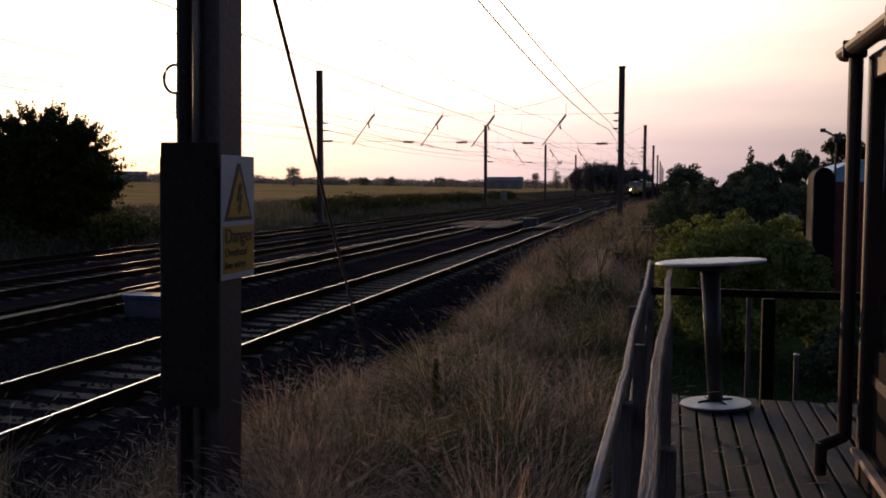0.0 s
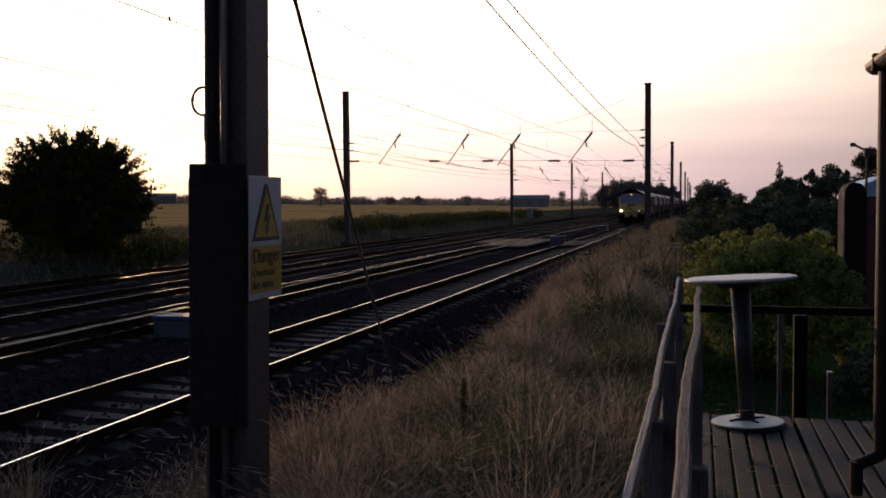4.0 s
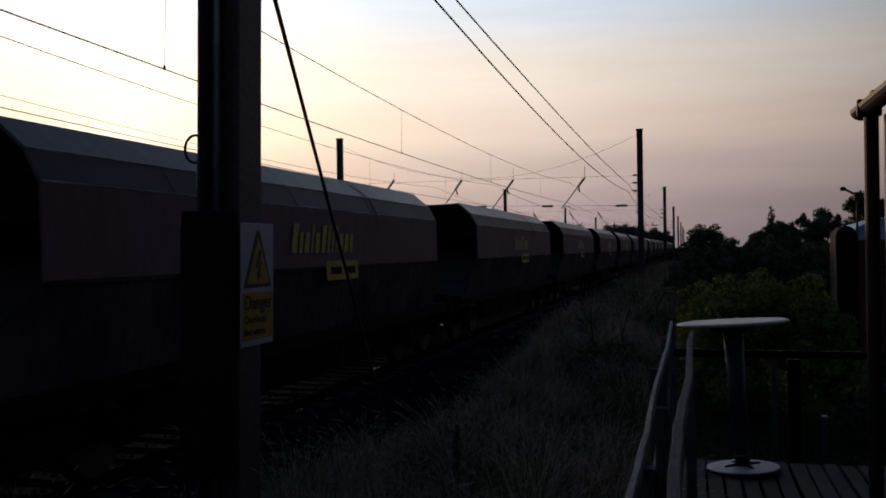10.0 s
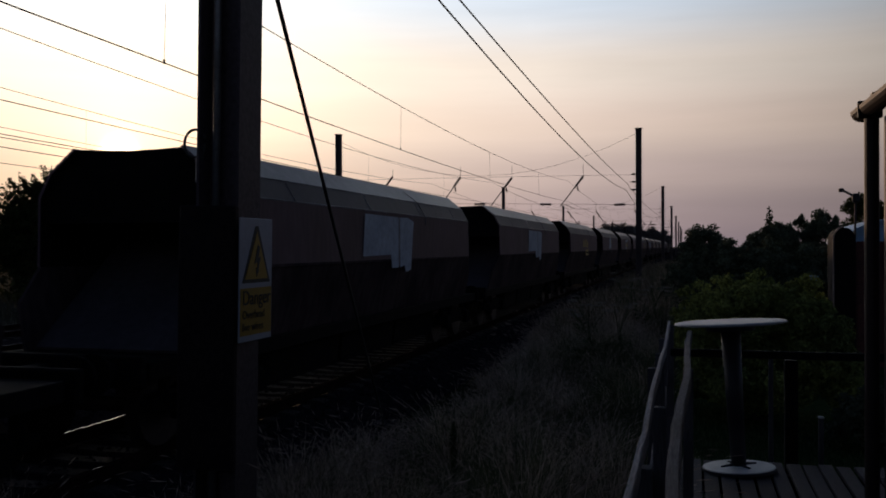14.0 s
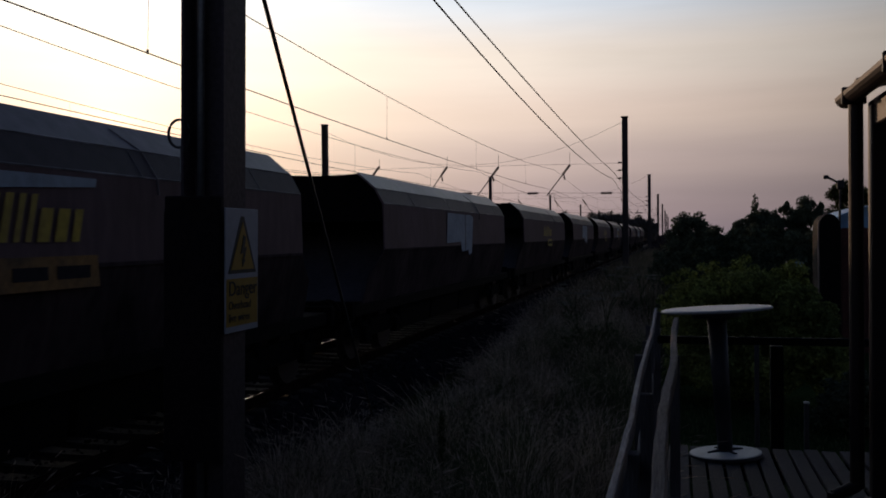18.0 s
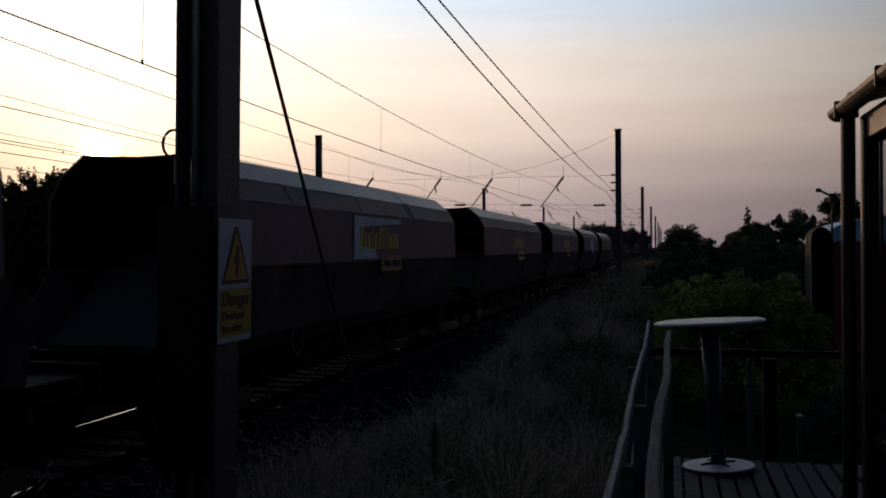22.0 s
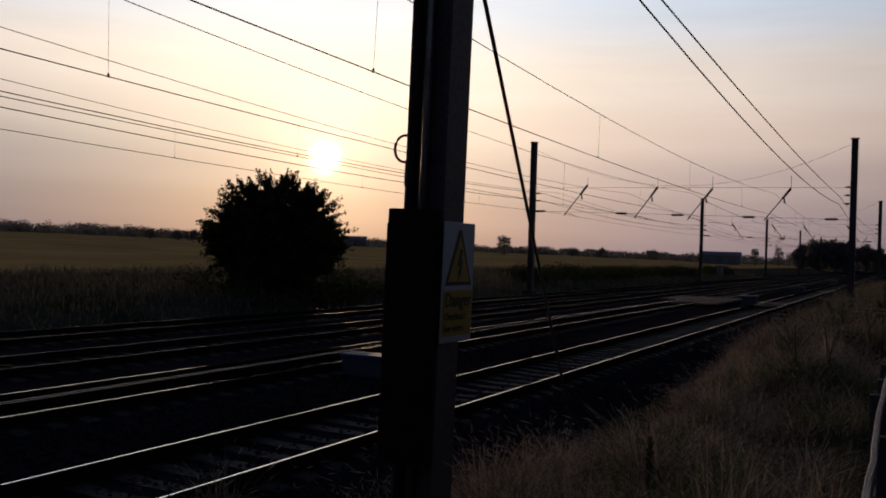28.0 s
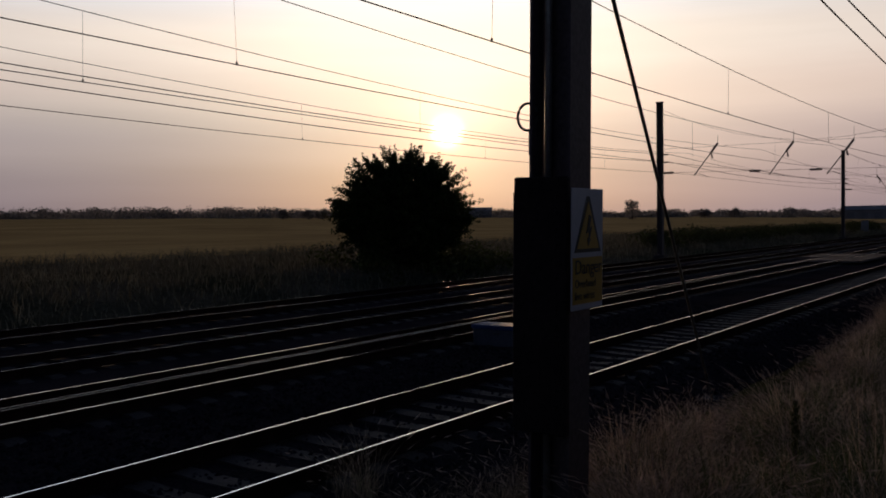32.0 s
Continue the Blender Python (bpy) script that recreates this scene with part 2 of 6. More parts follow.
BALLAST = material("ballast", (0.034, 0.028, 0.031), 0.95, vary=0.4, grain=26, stain=0.5, bump=0.9, second=(0.02, 0.0165, 0.019), gloss=0.0)
STONE = material("ballast_stone", (0.038, 0.033, 0.036), 0.9, vary=0.3, grain=60, stain=6, bump=0.3, island=0.5, gloss=0.0)
SOIL = material("bank_soil", (0.04, 0.036, 0.022), 0.95, vary=0.35, grain=9, stain=0.6, bump=0.5, second=(0.03, 0.034, 0.018), gloss=0.0)
VERGE = material("verge_soil", (0.11, 0.09, 0.062), 0.95, vary=0.35, grain=6, stain=0.25, bump=0.5, second=(0.04, 0.042, 0.024), gloss=0.0)
LAWN = material("lawn", (0.03, 0.05, 0.017), 0.9, vary=0.35, grain=14, stain=0.7, bump=0.5, second=(0.02, 0.034, 0.012), gloss=0.0)
WHEAT = material("ripe_wheat", (0.52, 0.36, 0.15), 0.95, vary=0.22, grain=1.2, stain=0.05, bump=0.6, second=(0.38, 0.25, 0.10), stretch=(1, 0.1, 1), gloss=0.0)
RAILSIDE = material("rusty_rail", (0.03, 0.018, 0.014), 0.95, 0.0, gloss=0.0, grain=50, stain=3, bump=0.25)
RAILTOP = material("polished_rail_head", (0.92, 0.92, 0.97), 0.09, 1.0, vary=0.05, grain=30, stain=0.8, bump=0.0, stretch=(8, 0.2, 1))
RAILDULL = material("dull_rail_head", (0.27, 0.24, 0.23), 0.4, 0.65, vary=0.2, grain=30, stain=0.8, bump=0.03, stretch=(8, 0.2, 1))
CONCRETE = material("sleeper_concrete", (0.063, 0.054, 0.053), 0.85, vary=0.25, grain=30, stain=2.5, bump=0.3, random_ob=0.2, gloss=0.1)
CONCRETE_FAR = material("sleeper_concrete_far", (0.07, 0.06, 0.06), 0.85, vary=0.25, grain=30, stain=2.5, bump=0.3, island=0.2, gloss=0.1)
BOARDWALK = material("crossing_board", (0.13, 0.11, 0.10), 0.9, gloss=0.03, vary=0.2, grain=25, stain=1.5, bump=0.2, random_ob=0.15)
MAST = material("mast_steel", (0.082, 0.06, 0.066), 0.6, 0.25, vary=0.25, grain=30, stain=1.4, bump=0.15, second=(0.065, 0.057, 0.06), gloss=0.3)
MASTFAR = material("weathered_mast", (0.10, 0.08, 0.08), 0.7, 0.2, vary=0.2, grain=20, stain=0.8, bump=0.1)
GUARD = material("guard_board", (0.022, 0.015, 0.015), 0.75, vary=0.25, grain=25, stain=3, bump=0.25, gloss=0.15)
GALV = material("galvanised", (0.34, 0.35, 0.36), 0.5, 0.8, vary=0.15, grain=30, stain=5, bump=0.1)
WIRE = material("overhead_wire", (0.05, 0.042, 0.037), 0.8, 0.1, vary=0.15, grain=30, stain=1, bump=0, gloss=0.1)
INSULATOR = material("brown_insulator", (0.12, 0.07, 0.055), 0.3, vary=0.15, grain=20, stain=6, bump=0)
BLACKCABLE = material("black_cable", (0.02, 0.02, 0.02), 0.6, vary=0.1, grain=20, stain=6, bump=0)
SIGNWHITE = material("sign_white", (0.38, 0.39, 0.43), 0.5, vary=0.06, grain=20, stain=6, bump=0.03)
SIGNYELLOW = material("sign_yellow", (0.38, 0.22, 0.018), 0.5, vary=0.08, grain=20, stain=6, bump=0.03)
SIGNBLACK = material("sign_black", (0.02, 0.02, 0.02), 0.5, vary=0.1, grain=20, stain=6, bump=0)
CABINET = material("cabinet_grey", (0.06, 0.068, 0.09), 0.6, vary=0.12, grain=20, stain=3, bump=0.06, gloss=0.2)
CABINETTOP = material("cabinet_blue", (0.03, 0.06, 0.17), 0.6, vary=0.12, grain=20, stain=3, bump=0.06, gloss=0.1)
TIMBER = material("weathered_timber", (0.21, 0.19, 0.19), 0.8, vary=0.3, grain=22, stain=2.5, bump=0.5, stretch=(9, 0.7, 9), second=(0.12, 0.108, 0.10), random_ob=0.2, gloss=0.2)
PALERAIL = material("bleached_rail", (0.32, 0.305, 0.32), 0.7, vary=0.3, grain=22, stain=2.5, bump=0.5, stretch=(9, 0.7, 9), second=(0.2, 0.19, 0.195), gloss=0.3)
TIMBERPOST = material("weathered_post", (0.13, 0.12, 0.125), 0.8, vary=0.3, grain=22, stain=2.5, bump=0.5, stretch=(9, 9, 0.7), random_ob=0.2, gloss=0.2)
DECK = material("deck_board", (0.043, 0.041, 0.051), 0.7, vary=0.3, grain=20, stain=1.6, bump=0.5, stretch=(10, 0.6, 10), second=(0.03, 0.028, 0.033), random_ob=0.35, gloss=0.2)
TABLETOP = material("grey_table_top", (0.42, 0.42, 0.43), 0.4, 0.0, vary=0.08, grain=18, stain=3, bump=0.03)
TABLEBASE = material("pale_table_base", (0.62, 0.62, 0.6), 0.45, vary=0.1, grain=18, stain=5, bump=0.04)
TABLEPOLE = material("grey_table_pole", (0.036, 0.036, 0.043), 0.5, 0.2, vary=0.12, grain=18, stain=4, bump=0.04)
BROWNPVC = material("dark_frame", (0.032, 0.02, 0.019), 0.5, vary=0.12, grain=20, stain=3, bump=0.03, gloss=0.25)
DARKWALL = material("dark_panel", (0.02, 0.018, 0.02), 0.9, vary=0.15, grain=20, stain=2, bump=0.05, gloss=0.05)
CURTAIN = material("inner_wall", (0.07, 0.058, 0.05), 0.9, vary=0.1, grain=10, stain=1, bump=0.05)
ROOFSHEET = material("grey_roof_sheet", (0.35, 0.34, 0.34), 0.4, vary=0.1, grain=10, stain=1, bump=0.03)
SHEDRED = material("dark_red_timber", (0.12, 0.035, 0.03), 0.8, vary=0.25, grain=18, stain=2, bump=0.3, random_ob=0.15)
BLUESHEET = material("pale_blue_sheet", (0.28, 0.48, 0.72), 0.45, vary=0.08, grain=6, stain=1.2, bump=0.05)
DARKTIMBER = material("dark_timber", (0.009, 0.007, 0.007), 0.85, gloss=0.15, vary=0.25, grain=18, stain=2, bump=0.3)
PALETIMBER = material("pale_timber_edge", (0.42, 0.30, 0.24), 0.7, vary=0.2, grain=18, stain=2, bump=0.2)
BARN = material("far_barn", (0.2, 0.195, 0.21), 0.7, vary=0.15, grain=1, stain=0.2, bump=0.05)
BARNROOF = material("far_barn_roof", (0.16, 0.16, 0.18), 0.8, vary=0.12, grain=1, stain=0.2, bump=0.05)
BARK = material("bark", (0.07, 0.055, 0.045), 0.9, vary=0.3, grain=14, stain=3, bump=0.6, gloss=0.1)
LOCOGREEN = material("loco_dark_green", (0.072, 0.08, 0.072), 0.6, vary=0.2, grain=12, stain=1.2, bump=0.04, gloss=0.08)
LOCOYELLOW = material("loco_yellow", (0.62, 0.43, 0.15), 0.5, vary=0.3, grain=14, stain=1.5, bump=0.04, second=(0.27, 0.15, 0.055))
LOCOROOF = material("loco_roof_grey", (0.40, 0.38, 0.35), 0.5, 0.05, vary=0.25, grain=10, stain=0.9, bump=0.06, second=(0.25, 0.23, 0.21))
LOCOCREAM = material("loco_cream", (0.5, 0.42, 0.27), 0.6, vary=0.25, grain=14, stain=2.2, bump=0.04, second=(0.3, 0.22, 0.13))
HOSE = material("rusty_hose", (0.15, 0.075, 0.04), 0.8, vary=0.3, grain=20, stain=4, bump=0.1, gloss=0.1)
LOCOBLACK = material("loco_black", (0.008, 0.0075, 0.0075), 0.85, gloss=0.04, vary=0.25, grain=14, stain=1.5, bump=0.08)
LOUVRE = material("loco_louvre", (0.44, 0.38, 0.37), 0.55, 0.1, vary=0.2, grain=20, stain=1.5, bump=0.04)
# opaque panes: the blue that the glass mirrors is put into the base colour
WINDSCREEN = material("dark_blue_window", (0.055, 0.052, 0.165), 0.06, vary=0.05, grain=4, stain=2, bump=0, gloss=0.6)
SIDEGLASS = material("dark_cab_window", (0.012, 0.013, 0.018), 0.25, vary=0.1, grain=4, stain=2, bump=0, gloss=0.35)
WHEEL = material("wheel_steel", (0.06, 0.045, 0.04), 0.6, 0.5, vary=0.2, grain=20, stain=4, bump=0.1)
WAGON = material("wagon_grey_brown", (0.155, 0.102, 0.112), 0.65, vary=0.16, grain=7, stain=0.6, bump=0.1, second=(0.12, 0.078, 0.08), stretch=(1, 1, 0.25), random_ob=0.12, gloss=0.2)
# top slope: the side plates again, with skylight put into the colour
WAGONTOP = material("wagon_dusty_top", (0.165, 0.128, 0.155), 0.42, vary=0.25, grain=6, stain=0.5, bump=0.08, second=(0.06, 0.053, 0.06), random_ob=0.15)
# shoulder: darker colour for the shade on plates that face sideways
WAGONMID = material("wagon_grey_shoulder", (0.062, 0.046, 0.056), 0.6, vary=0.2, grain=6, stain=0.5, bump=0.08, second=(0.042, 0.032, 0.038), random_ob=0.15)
# near-black ends and undergear; on the inside faces it stands in for shade
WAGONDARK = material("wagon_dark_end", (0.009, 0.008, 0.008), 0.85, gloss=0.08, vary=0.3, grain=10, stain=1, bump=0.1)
# lower side: soot, plus the shade of its inward lean put into the colour
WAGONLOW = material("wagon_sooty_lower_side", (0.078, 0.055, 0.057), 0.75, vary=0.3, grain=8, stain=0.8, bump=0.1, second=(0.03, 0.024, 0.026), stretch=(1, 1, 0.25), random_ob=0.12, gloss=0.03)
PALEBOX = material("faded_cupboard", (0.22, 0.22, 0.23), 0.7, vary=0.15, grain=10, stain=2, bump=0.04, gloss=0.2)
CHUTE = material("wagon_slope_sheet", (0.075, 0.062, 0.065), 0.75, 0.0, vary=0.2, grain=10, stain=1, bump=0.06)
WAGONSEAM = material("wagon_worn_seam", (0.38, 0.35, 0.36), 0.6, vary=0.4, grain=5, stain=0.8, bump=0.05, second=(0.09, 0.08, 0.085))
LOCODECAL = material("loco_decal_dirty", (0.30, 0.15, 0.035), 0.6, vary=0.3, grain=14, stain=1.8, bump=0.02, second=(0.12, 0.07, 0.03))
COAL = material("coal", (0.018, 0.017, 0.017), 0.7, vary=0.4, grain=20, stain=3, bump=0.8)
DECALYELLOW = material("decal_yellow", (0.50, 0.36, 0.04), 0.55, vary=0.2, grain=14, stain=1.8, bump=0.02, second=(0.35, 0.25, 0.05))
DECALDARK = material("decal_dark", (0.04, 0.035, 0.04), 0.8, vary=0.2, grain=14, stain=2, bump=0.02, gloss=0.1)
PATCH = material("pale_blue_patch", (0.40, 0.48, 0.55), 0.6, vary=0.15, grain=9, stain=1.6, bump=0.02, second=(0.30, 0.37, 0.46))
HEADLAMP = lamp_material("headlamp_on", (1.0, 0.93, 0.8), 20.0)
MARKER = lamp_material("marker_on", (1.0, 0.95, 0.85), 0.5)
LENSOFF = material("lamp_glass", (0.45, 0.45, 0.5), 0.15, vary=0.05, grain=20, stain=9, bump=0)
PANE = glass_material("clear_glass", (0.9, 0.92, 0.92))
STRAW = leaf_material("dry_grass", (0.345, 0.265, 0.185), (0.105, 0.092, 0.057), 0.3, 0.7)
SEED = leaf_material("seed_head", (0.52, 0.41, 0.33), (0.36, 0.275, 0.22), 0.35, 0.8)
PALESTRAW = leaf_material("bleached_grass", (0.66, 0.52, 0.39), (0.47, 0.36, 0.26), 0.3, 0.7)
GREENGRASS = leaf_material("green_grass", (0.105, 0.126, 0.06), (0.06, 0.074, 0.034), 0.35, 0.6)
WEED = leaf_material("verge_weed", (0.16, 0.145, 0.10), (0.07, 0.07, 0.05), 0.4, 0.7)
LEAFTREE = leaf_material("hawthorn_leaf", (0.055, 0.065, 0.022), (0.035, 0.042, 0.016), 0.25, 0.6)
LEAFSHRUB = leaf_material("golden_shrub_leaf", (0.325, 0.345, 0.095), (0.13, 0.16, 0.05), 0.3, 0.5)
LEAFDARK = leaf_material("dark_hedge_leaf", (0.125, 0.145, 0.09), (0.085, 0.1, 0.065), 0.2, 0.6)
# pale grey leaf colour: the haze of the distance is put into it
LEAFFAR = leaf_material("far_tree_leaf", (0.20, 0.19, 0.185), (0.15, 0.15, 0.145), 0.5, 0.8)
UMBEL = leaf_material("umbel_flower", (0.34, 0.32, 0.27), (0.25, 0.23, 0.19), 0.3, 0.8)

# ---- mesh helpers ----
def part(name, bm, mat, parent=None, label="", smooth=False):
    """Links a bmesh as one mesh object, under a thing or a part."""
    me = bpy.data.meshes.new(name)
    if smooth:
        for f in bm.faces:
            f.smooth = True
    bm.to_mesh(me)
    bm.free()
    for m in mat if isinstance(mat, (list, tuple)) else (mat,):
        me.materials.append(m)
    ob = new(name, me)
    ob.parent = parent
    if label:
        ob["label"] = label
    return ob


def raw(name, verts, faces, mat, parent=None, label="", smooth=False):
    me = bpy.data.meshes.new(name)
    me.from_pydata([tuple(v) for v in verts], [], [tuple(f) for f in faces])
    me.materials.append(mat)
    if smooth:
        me.polygons.foreach_set("use_smooth", [True] * len(me.polygons))
    ob = new(name, me)
    ob.parent = parent
    if label:
        ob["label"] = label
    return ob


def again(ob, m, parent=None):
    """A piece that shares its mesh with ob, at the pose m."""
    o = new(ob.name.split(".")[0], ob.data)
    o.parent, o.matrix_local = parent or ob.parent, m
    if "label" in ob:
        o["label"] = ob["label"]
    return o


def thing(name, m, label, category, group="", kind=""):
    ob = new(name)
    ob.empty_display_size = 0.2
    ob.matrix_basis = m
    return tagged(ob, label, category, group, kind)


def box(bm, x, y, z, sx, sy, sz, bevel=0.0, turn=None, mat=0):
    """A block with its centre at x, y, z."""
    m = Matrix.Translation((x, y, z)) @ (turn or Matrix()) @ Matrix.Diagonal((sx, sy, sz, 1))
    got = bmesh.ops.create_cube(bm, size=1, matrix=m)
    faces = {f for v in got["verts"] for f in v.link_faces}
    for f in faces:
        f.material_index = mat
    if bevel:
        edges = {e for v in got["verts"] for e in v.link_edges}
        done = bmesh.ops.bevel(bm, geom=list(edges), offset=bevel, segments=1, affect="EDGES")
        for f in done["faces"]:
            f.material_index = mat
    return bm


def rod(bm, a, b, r0, r1=None, seg=8, mat=0):
    """A round bar from a to b."""
    a, b = Vector(a), Vector(b)
    way = b - a
    m = Matrix.Translation((a + b) / 2) @ way.to_track_quat("Z", "Y").to_matrix().to_4x4()
    got = bmesh.ops.create_cone(bm, cap_ends=True, segments=seg, radius1=r0, radius2=r0 if r1 is None else r1, depth=way.length, matrix=m)
    for f in {f for v in got["verts"] for f in v.link_faces}:
        f.material_index = mat
    return bm


def prism(bm, outline, y0, y1, mat=0):
    """A closed outline of (x, z) drawn out along y."""
    a = [bm.verts.new((x, y0, z)) for x, z in outline]
    b = [bm.verts.new((x, y1, z)) for x, z in outline]
    n = len(outline)
    faces = [bm.faces.new([a[i], a[(i + 1) % n], b[(i + 1) % n], b[i]]) for i in range(n)]
    faces += [bm.faces.new(a[::-1]), bm.faces.new(b)]
    for f in faces:
        f.material_index = mat
    bmesh.ops.recalc_face_normals(bm, faces=faces)
    return bm


def line_tube(points, r, seg=5):
    """Vertices and faces of a tube along points that run mostly along one way."""
    pts = [Vector(p) for p in points]
    verts, faces = [], []
    for i, p in enumerate(pts):
        way = (pts[min(i + 1, len(pts) - 1)] - pts[max(i - 1, 0)]).normalized()
        side = way.cross(Vector((0, 0, 1)) if abs(way.z) < 0.9 else Vector((1, 0, 0))).normalized()
        up = side.cross(way)
        rr = r[i] if isinstance(r, (list, tuple)) else r
        verts += [p + rr * (math.cos(2 * math.pi * k / seg) * side + math.sin(2 * math.pi * k / seg) * up) for k in range(seg)]
    for i in range(len(pts) - 1):
        faces += [(i * seg + k, i * seg + (k + 1) % seg, (i + 1) * seg + (k + 1) % seg, (i + 1) * seg + k) for k in range(seg)]
    faces += [tuple(range(seg))[::-1], tuple(range((len(pts) - 1) * seg, len(pts) * seg))]
    return verts, faces


def bm_new():
    return bmesh.new()


def lettering(name, text, size, m, mat, parent):
    """Flat raised letters in the built-in font, as a mesh."""
    curve = bpy.data.curves.new(name, "FONT")
    curve.body, curve.size, curve.extrude = text, size, 0.001
    curve.align_x = "LEFT"
    tmp = bpy.data.objects.new(name, curve)
    scene.collection.objects.link(tmp)
    me = bpy.data.meshes.new_from_object(tmp.evaluated_get(bpy.context.evaluated_depsgraph_get()))
    bpy.data.objects.remove(tmp)
    me.materials.clear()
    me.materials.append(mat)
    ob = new(name, me)
    ob.parent, ob.matrix_local = parent, m
    return ob


# ---- ground: one sheet from the wheat field over the tracks to the garden ----
PROFILE = [(-3500, 8.1), (-1200, 8.1), (-600, 8.1), (-300, 4.0), (-150, 1.85), (-70, 0.72), (-40, 0.7), (-36, 0.66), (-32, 0.52), (-28, 0.36), (-25, 0.15),
           (-23, -0.15), (-22, -0.45), (-21.4, -0.5), (-20.7, -0.2), (-5.05, -0.2), (-4.7, -0.42), (-4.2, -0.32), (-3.6, -0.02), (-3.0, 0.12),
           (-2.2, 0.22), (-1.2, 0.26), (-0.2, 0.2), (1, 0.1), (4, 0.08), (12, 0.1), (40, 0.2), (200, 0.4), (1200, 0.5), (3500, 0.5)]


def ground_z(x, y):
    z = float(np.interp(x, [p[0] for p in PROFILE], [p[1] for p in PROFILE]))
    if -4.6 < x < -0.2 or -40 < x < -22:
        z += 0.09 * noise.noise(Vector((x * 0.7, y * 0.35, 0.3)))
    return z


def make_ground():
    xs = []
    for (a, _), (b, _) in zip(PROFILE, PROFILE[1:]):
        n = 1 if b - a > 30 or a < -50 else max(1, int((b - a) / 0.8)) if -5 < a < 4 or -40 < a < -20 else 1
        xs += [a + (b - a) * k / n for k in range(n)]
    xs.append(PROFILE[-1][0])
    ys = [-1500, -400, -120, -40, -15, -5] + [k * 1.0 for k in range(0, 60)] + [60 + 4 * k for k in range(25)] + [160 + 15 * k for k in range(12)] + [350, 450, 600, 900, 1500, 2500, 4000]
    bm = bm_new()
    rows = [[bm.verts.new((x, y, ground_z(x, y))) for x in xs] for y in ys]
    for r0, r1 in zip(rows, rows[1:]):
        for i in range(len(xs) - 1):
            f = bm.faces.new((r0[i], r0[i + 1], r1[i + 1], r1[i]))
            x = (xs[i] + xs[i + 1]) / 2
            f.material_index = 0 if x < -36 else 1 if x < -22.0 else 2 if x < -4.4 else 3 if x < -0.1 else 4
            f.smooth = True
    return tagged(part("ground", bm, [WHEAT, VERGE, BALLAST, SOIL, LAWN]), "level ground with ripe wheat, verge, grey ballast and lawn", "ground", kind="structure")


make_ground()


# ---- the four tracks ----
RAIL = [(-0.009, 0.0), (0.009, 0.0), (0.033, -0.005), (0.036, -0.012), (0.036, -0.035), (0.009, -0.05), (0.009, -0.125), (0.07, -0.142), (0.07, -0.155), (-0.07, -0.155), (-0.07, -0.142),
        (-0.009, -0.125), (-0.009, -0.05), (-0.036, -0.035), (-0.036, -0.012), (-0.033, -0.005)]
SLEEPER_STEP = 0.56


def make_rail(track, x, top, way=None):
    bm = bm_new()
    rows, ends = [], way or [(x, -60), (x, 0), (x, 40), (x, 120), (x, 700)]
    for px, py in ends:
        rows.append([bm.verts.new((px + a, py, b)) for a, b in RAIL])
    for r0, r1 in zip(rows, rows[1:]):
        for i in range(len(RAIL)):
            f = bm.faces.new((r0[i], r0[(i + 1) % len(RAIL)], r1[(i + 1) % len(RAIL)], r1[i]))
            f.material_index = 1 if i == 0 else 0
    bmesh.ops.recalc_face_normals(bm, faces=bm.faces)
    return part("rail", bm, [RAILSIDE, top], track)


def sleeper_bm(bm, y=0.0):
    o = [(-1.25, -0.24), (-1.25, -0.33), (1.25, -0.33), (1.25, -0.24), (1.08, -0.205), (0.95, -0.17), (0.5, -0.17), (0.3, -0.185), (-0.3, -0.185), (-0.5, -0.17), (-0.95, -0.17), (-1.08, -0.205)]
    return prism(bm, o, y - 0.13, y + 0.13)


def make_track(x, top, near, far, label):
    track = thing("railway_track", pose(x, 0, 0), label, "railway track", "four parallel tracks", "structure")
    for s in (-0.7525, 0.7525):
        make_rail(track, s, top)
    first = None
    y = near[0]
    while y < near[1]:
        if first is None:
            first = part("sleeper", sleeper_bm(bm_new()), CONCRETE, track)
            first.location.y = y
        else:
            again(first, pose(0, y, random.uniform(-0.008, 0.008), 0, 0, random.uniform(-0.4, 0.4)))
        y += SLEEPER_STEP
    bm, y = bm_new(), near[1] + 0.0
    verts, faces = [], []
    o = [(-1.25, -0.24), (-1.25, -0.33), (1.25, -0.33), (1.25, -0.24), (0.95, -0.172), (-0.95, -0.172)]
    while y < far:
        k = len(verts)
        verts += [(a, y - 0.13, b) for a, b in o] + [(a, y + 0.13, b) for a, b in o]
        faces += [(k + i, k + (i + 1) % 6, k + 6 + (i + 1) % 6, k + 6 + i) for i in range(6)] + [tuple(k + i for i in range(5, -1, -1)), tuple(k + 6 + i for i in range(6))]
        y += SLEEPER_STEP
    bm.free()
    tagged(raw("far_sleepers", verts, faces, CONCRETE_FAR, track), kind="stuff")
    return track


TRACKS = (-6.7, -11.0, -14.78, -18.85)
near_track = make_track(-6.7, RAILTOP, (-2, 62), 260, "nearest track of shining steel rails on concrete sleepers in ballast")
second_track = make_track(-11.0, RAILTOP, (0, 62), 260, "second track with a switch blade between its shining rails")
make_track(-14.78, RAILDULL, (4, 50), 260, "third track of duller rails on concrete sleepers")
make_track(-18.85, RAILDULL, (6, 40), 260, "furthest track beside the overgrown verge")
for shift in (0.0, 0.13):
    make_rail(second_track, 0, RAILDULL, [(0.16 - shift, -4), (-0.06 - shift, 8), (-0.20 - shift, 20), (-0.42 - shift * 0.6, 36), (-0.60, 52)])


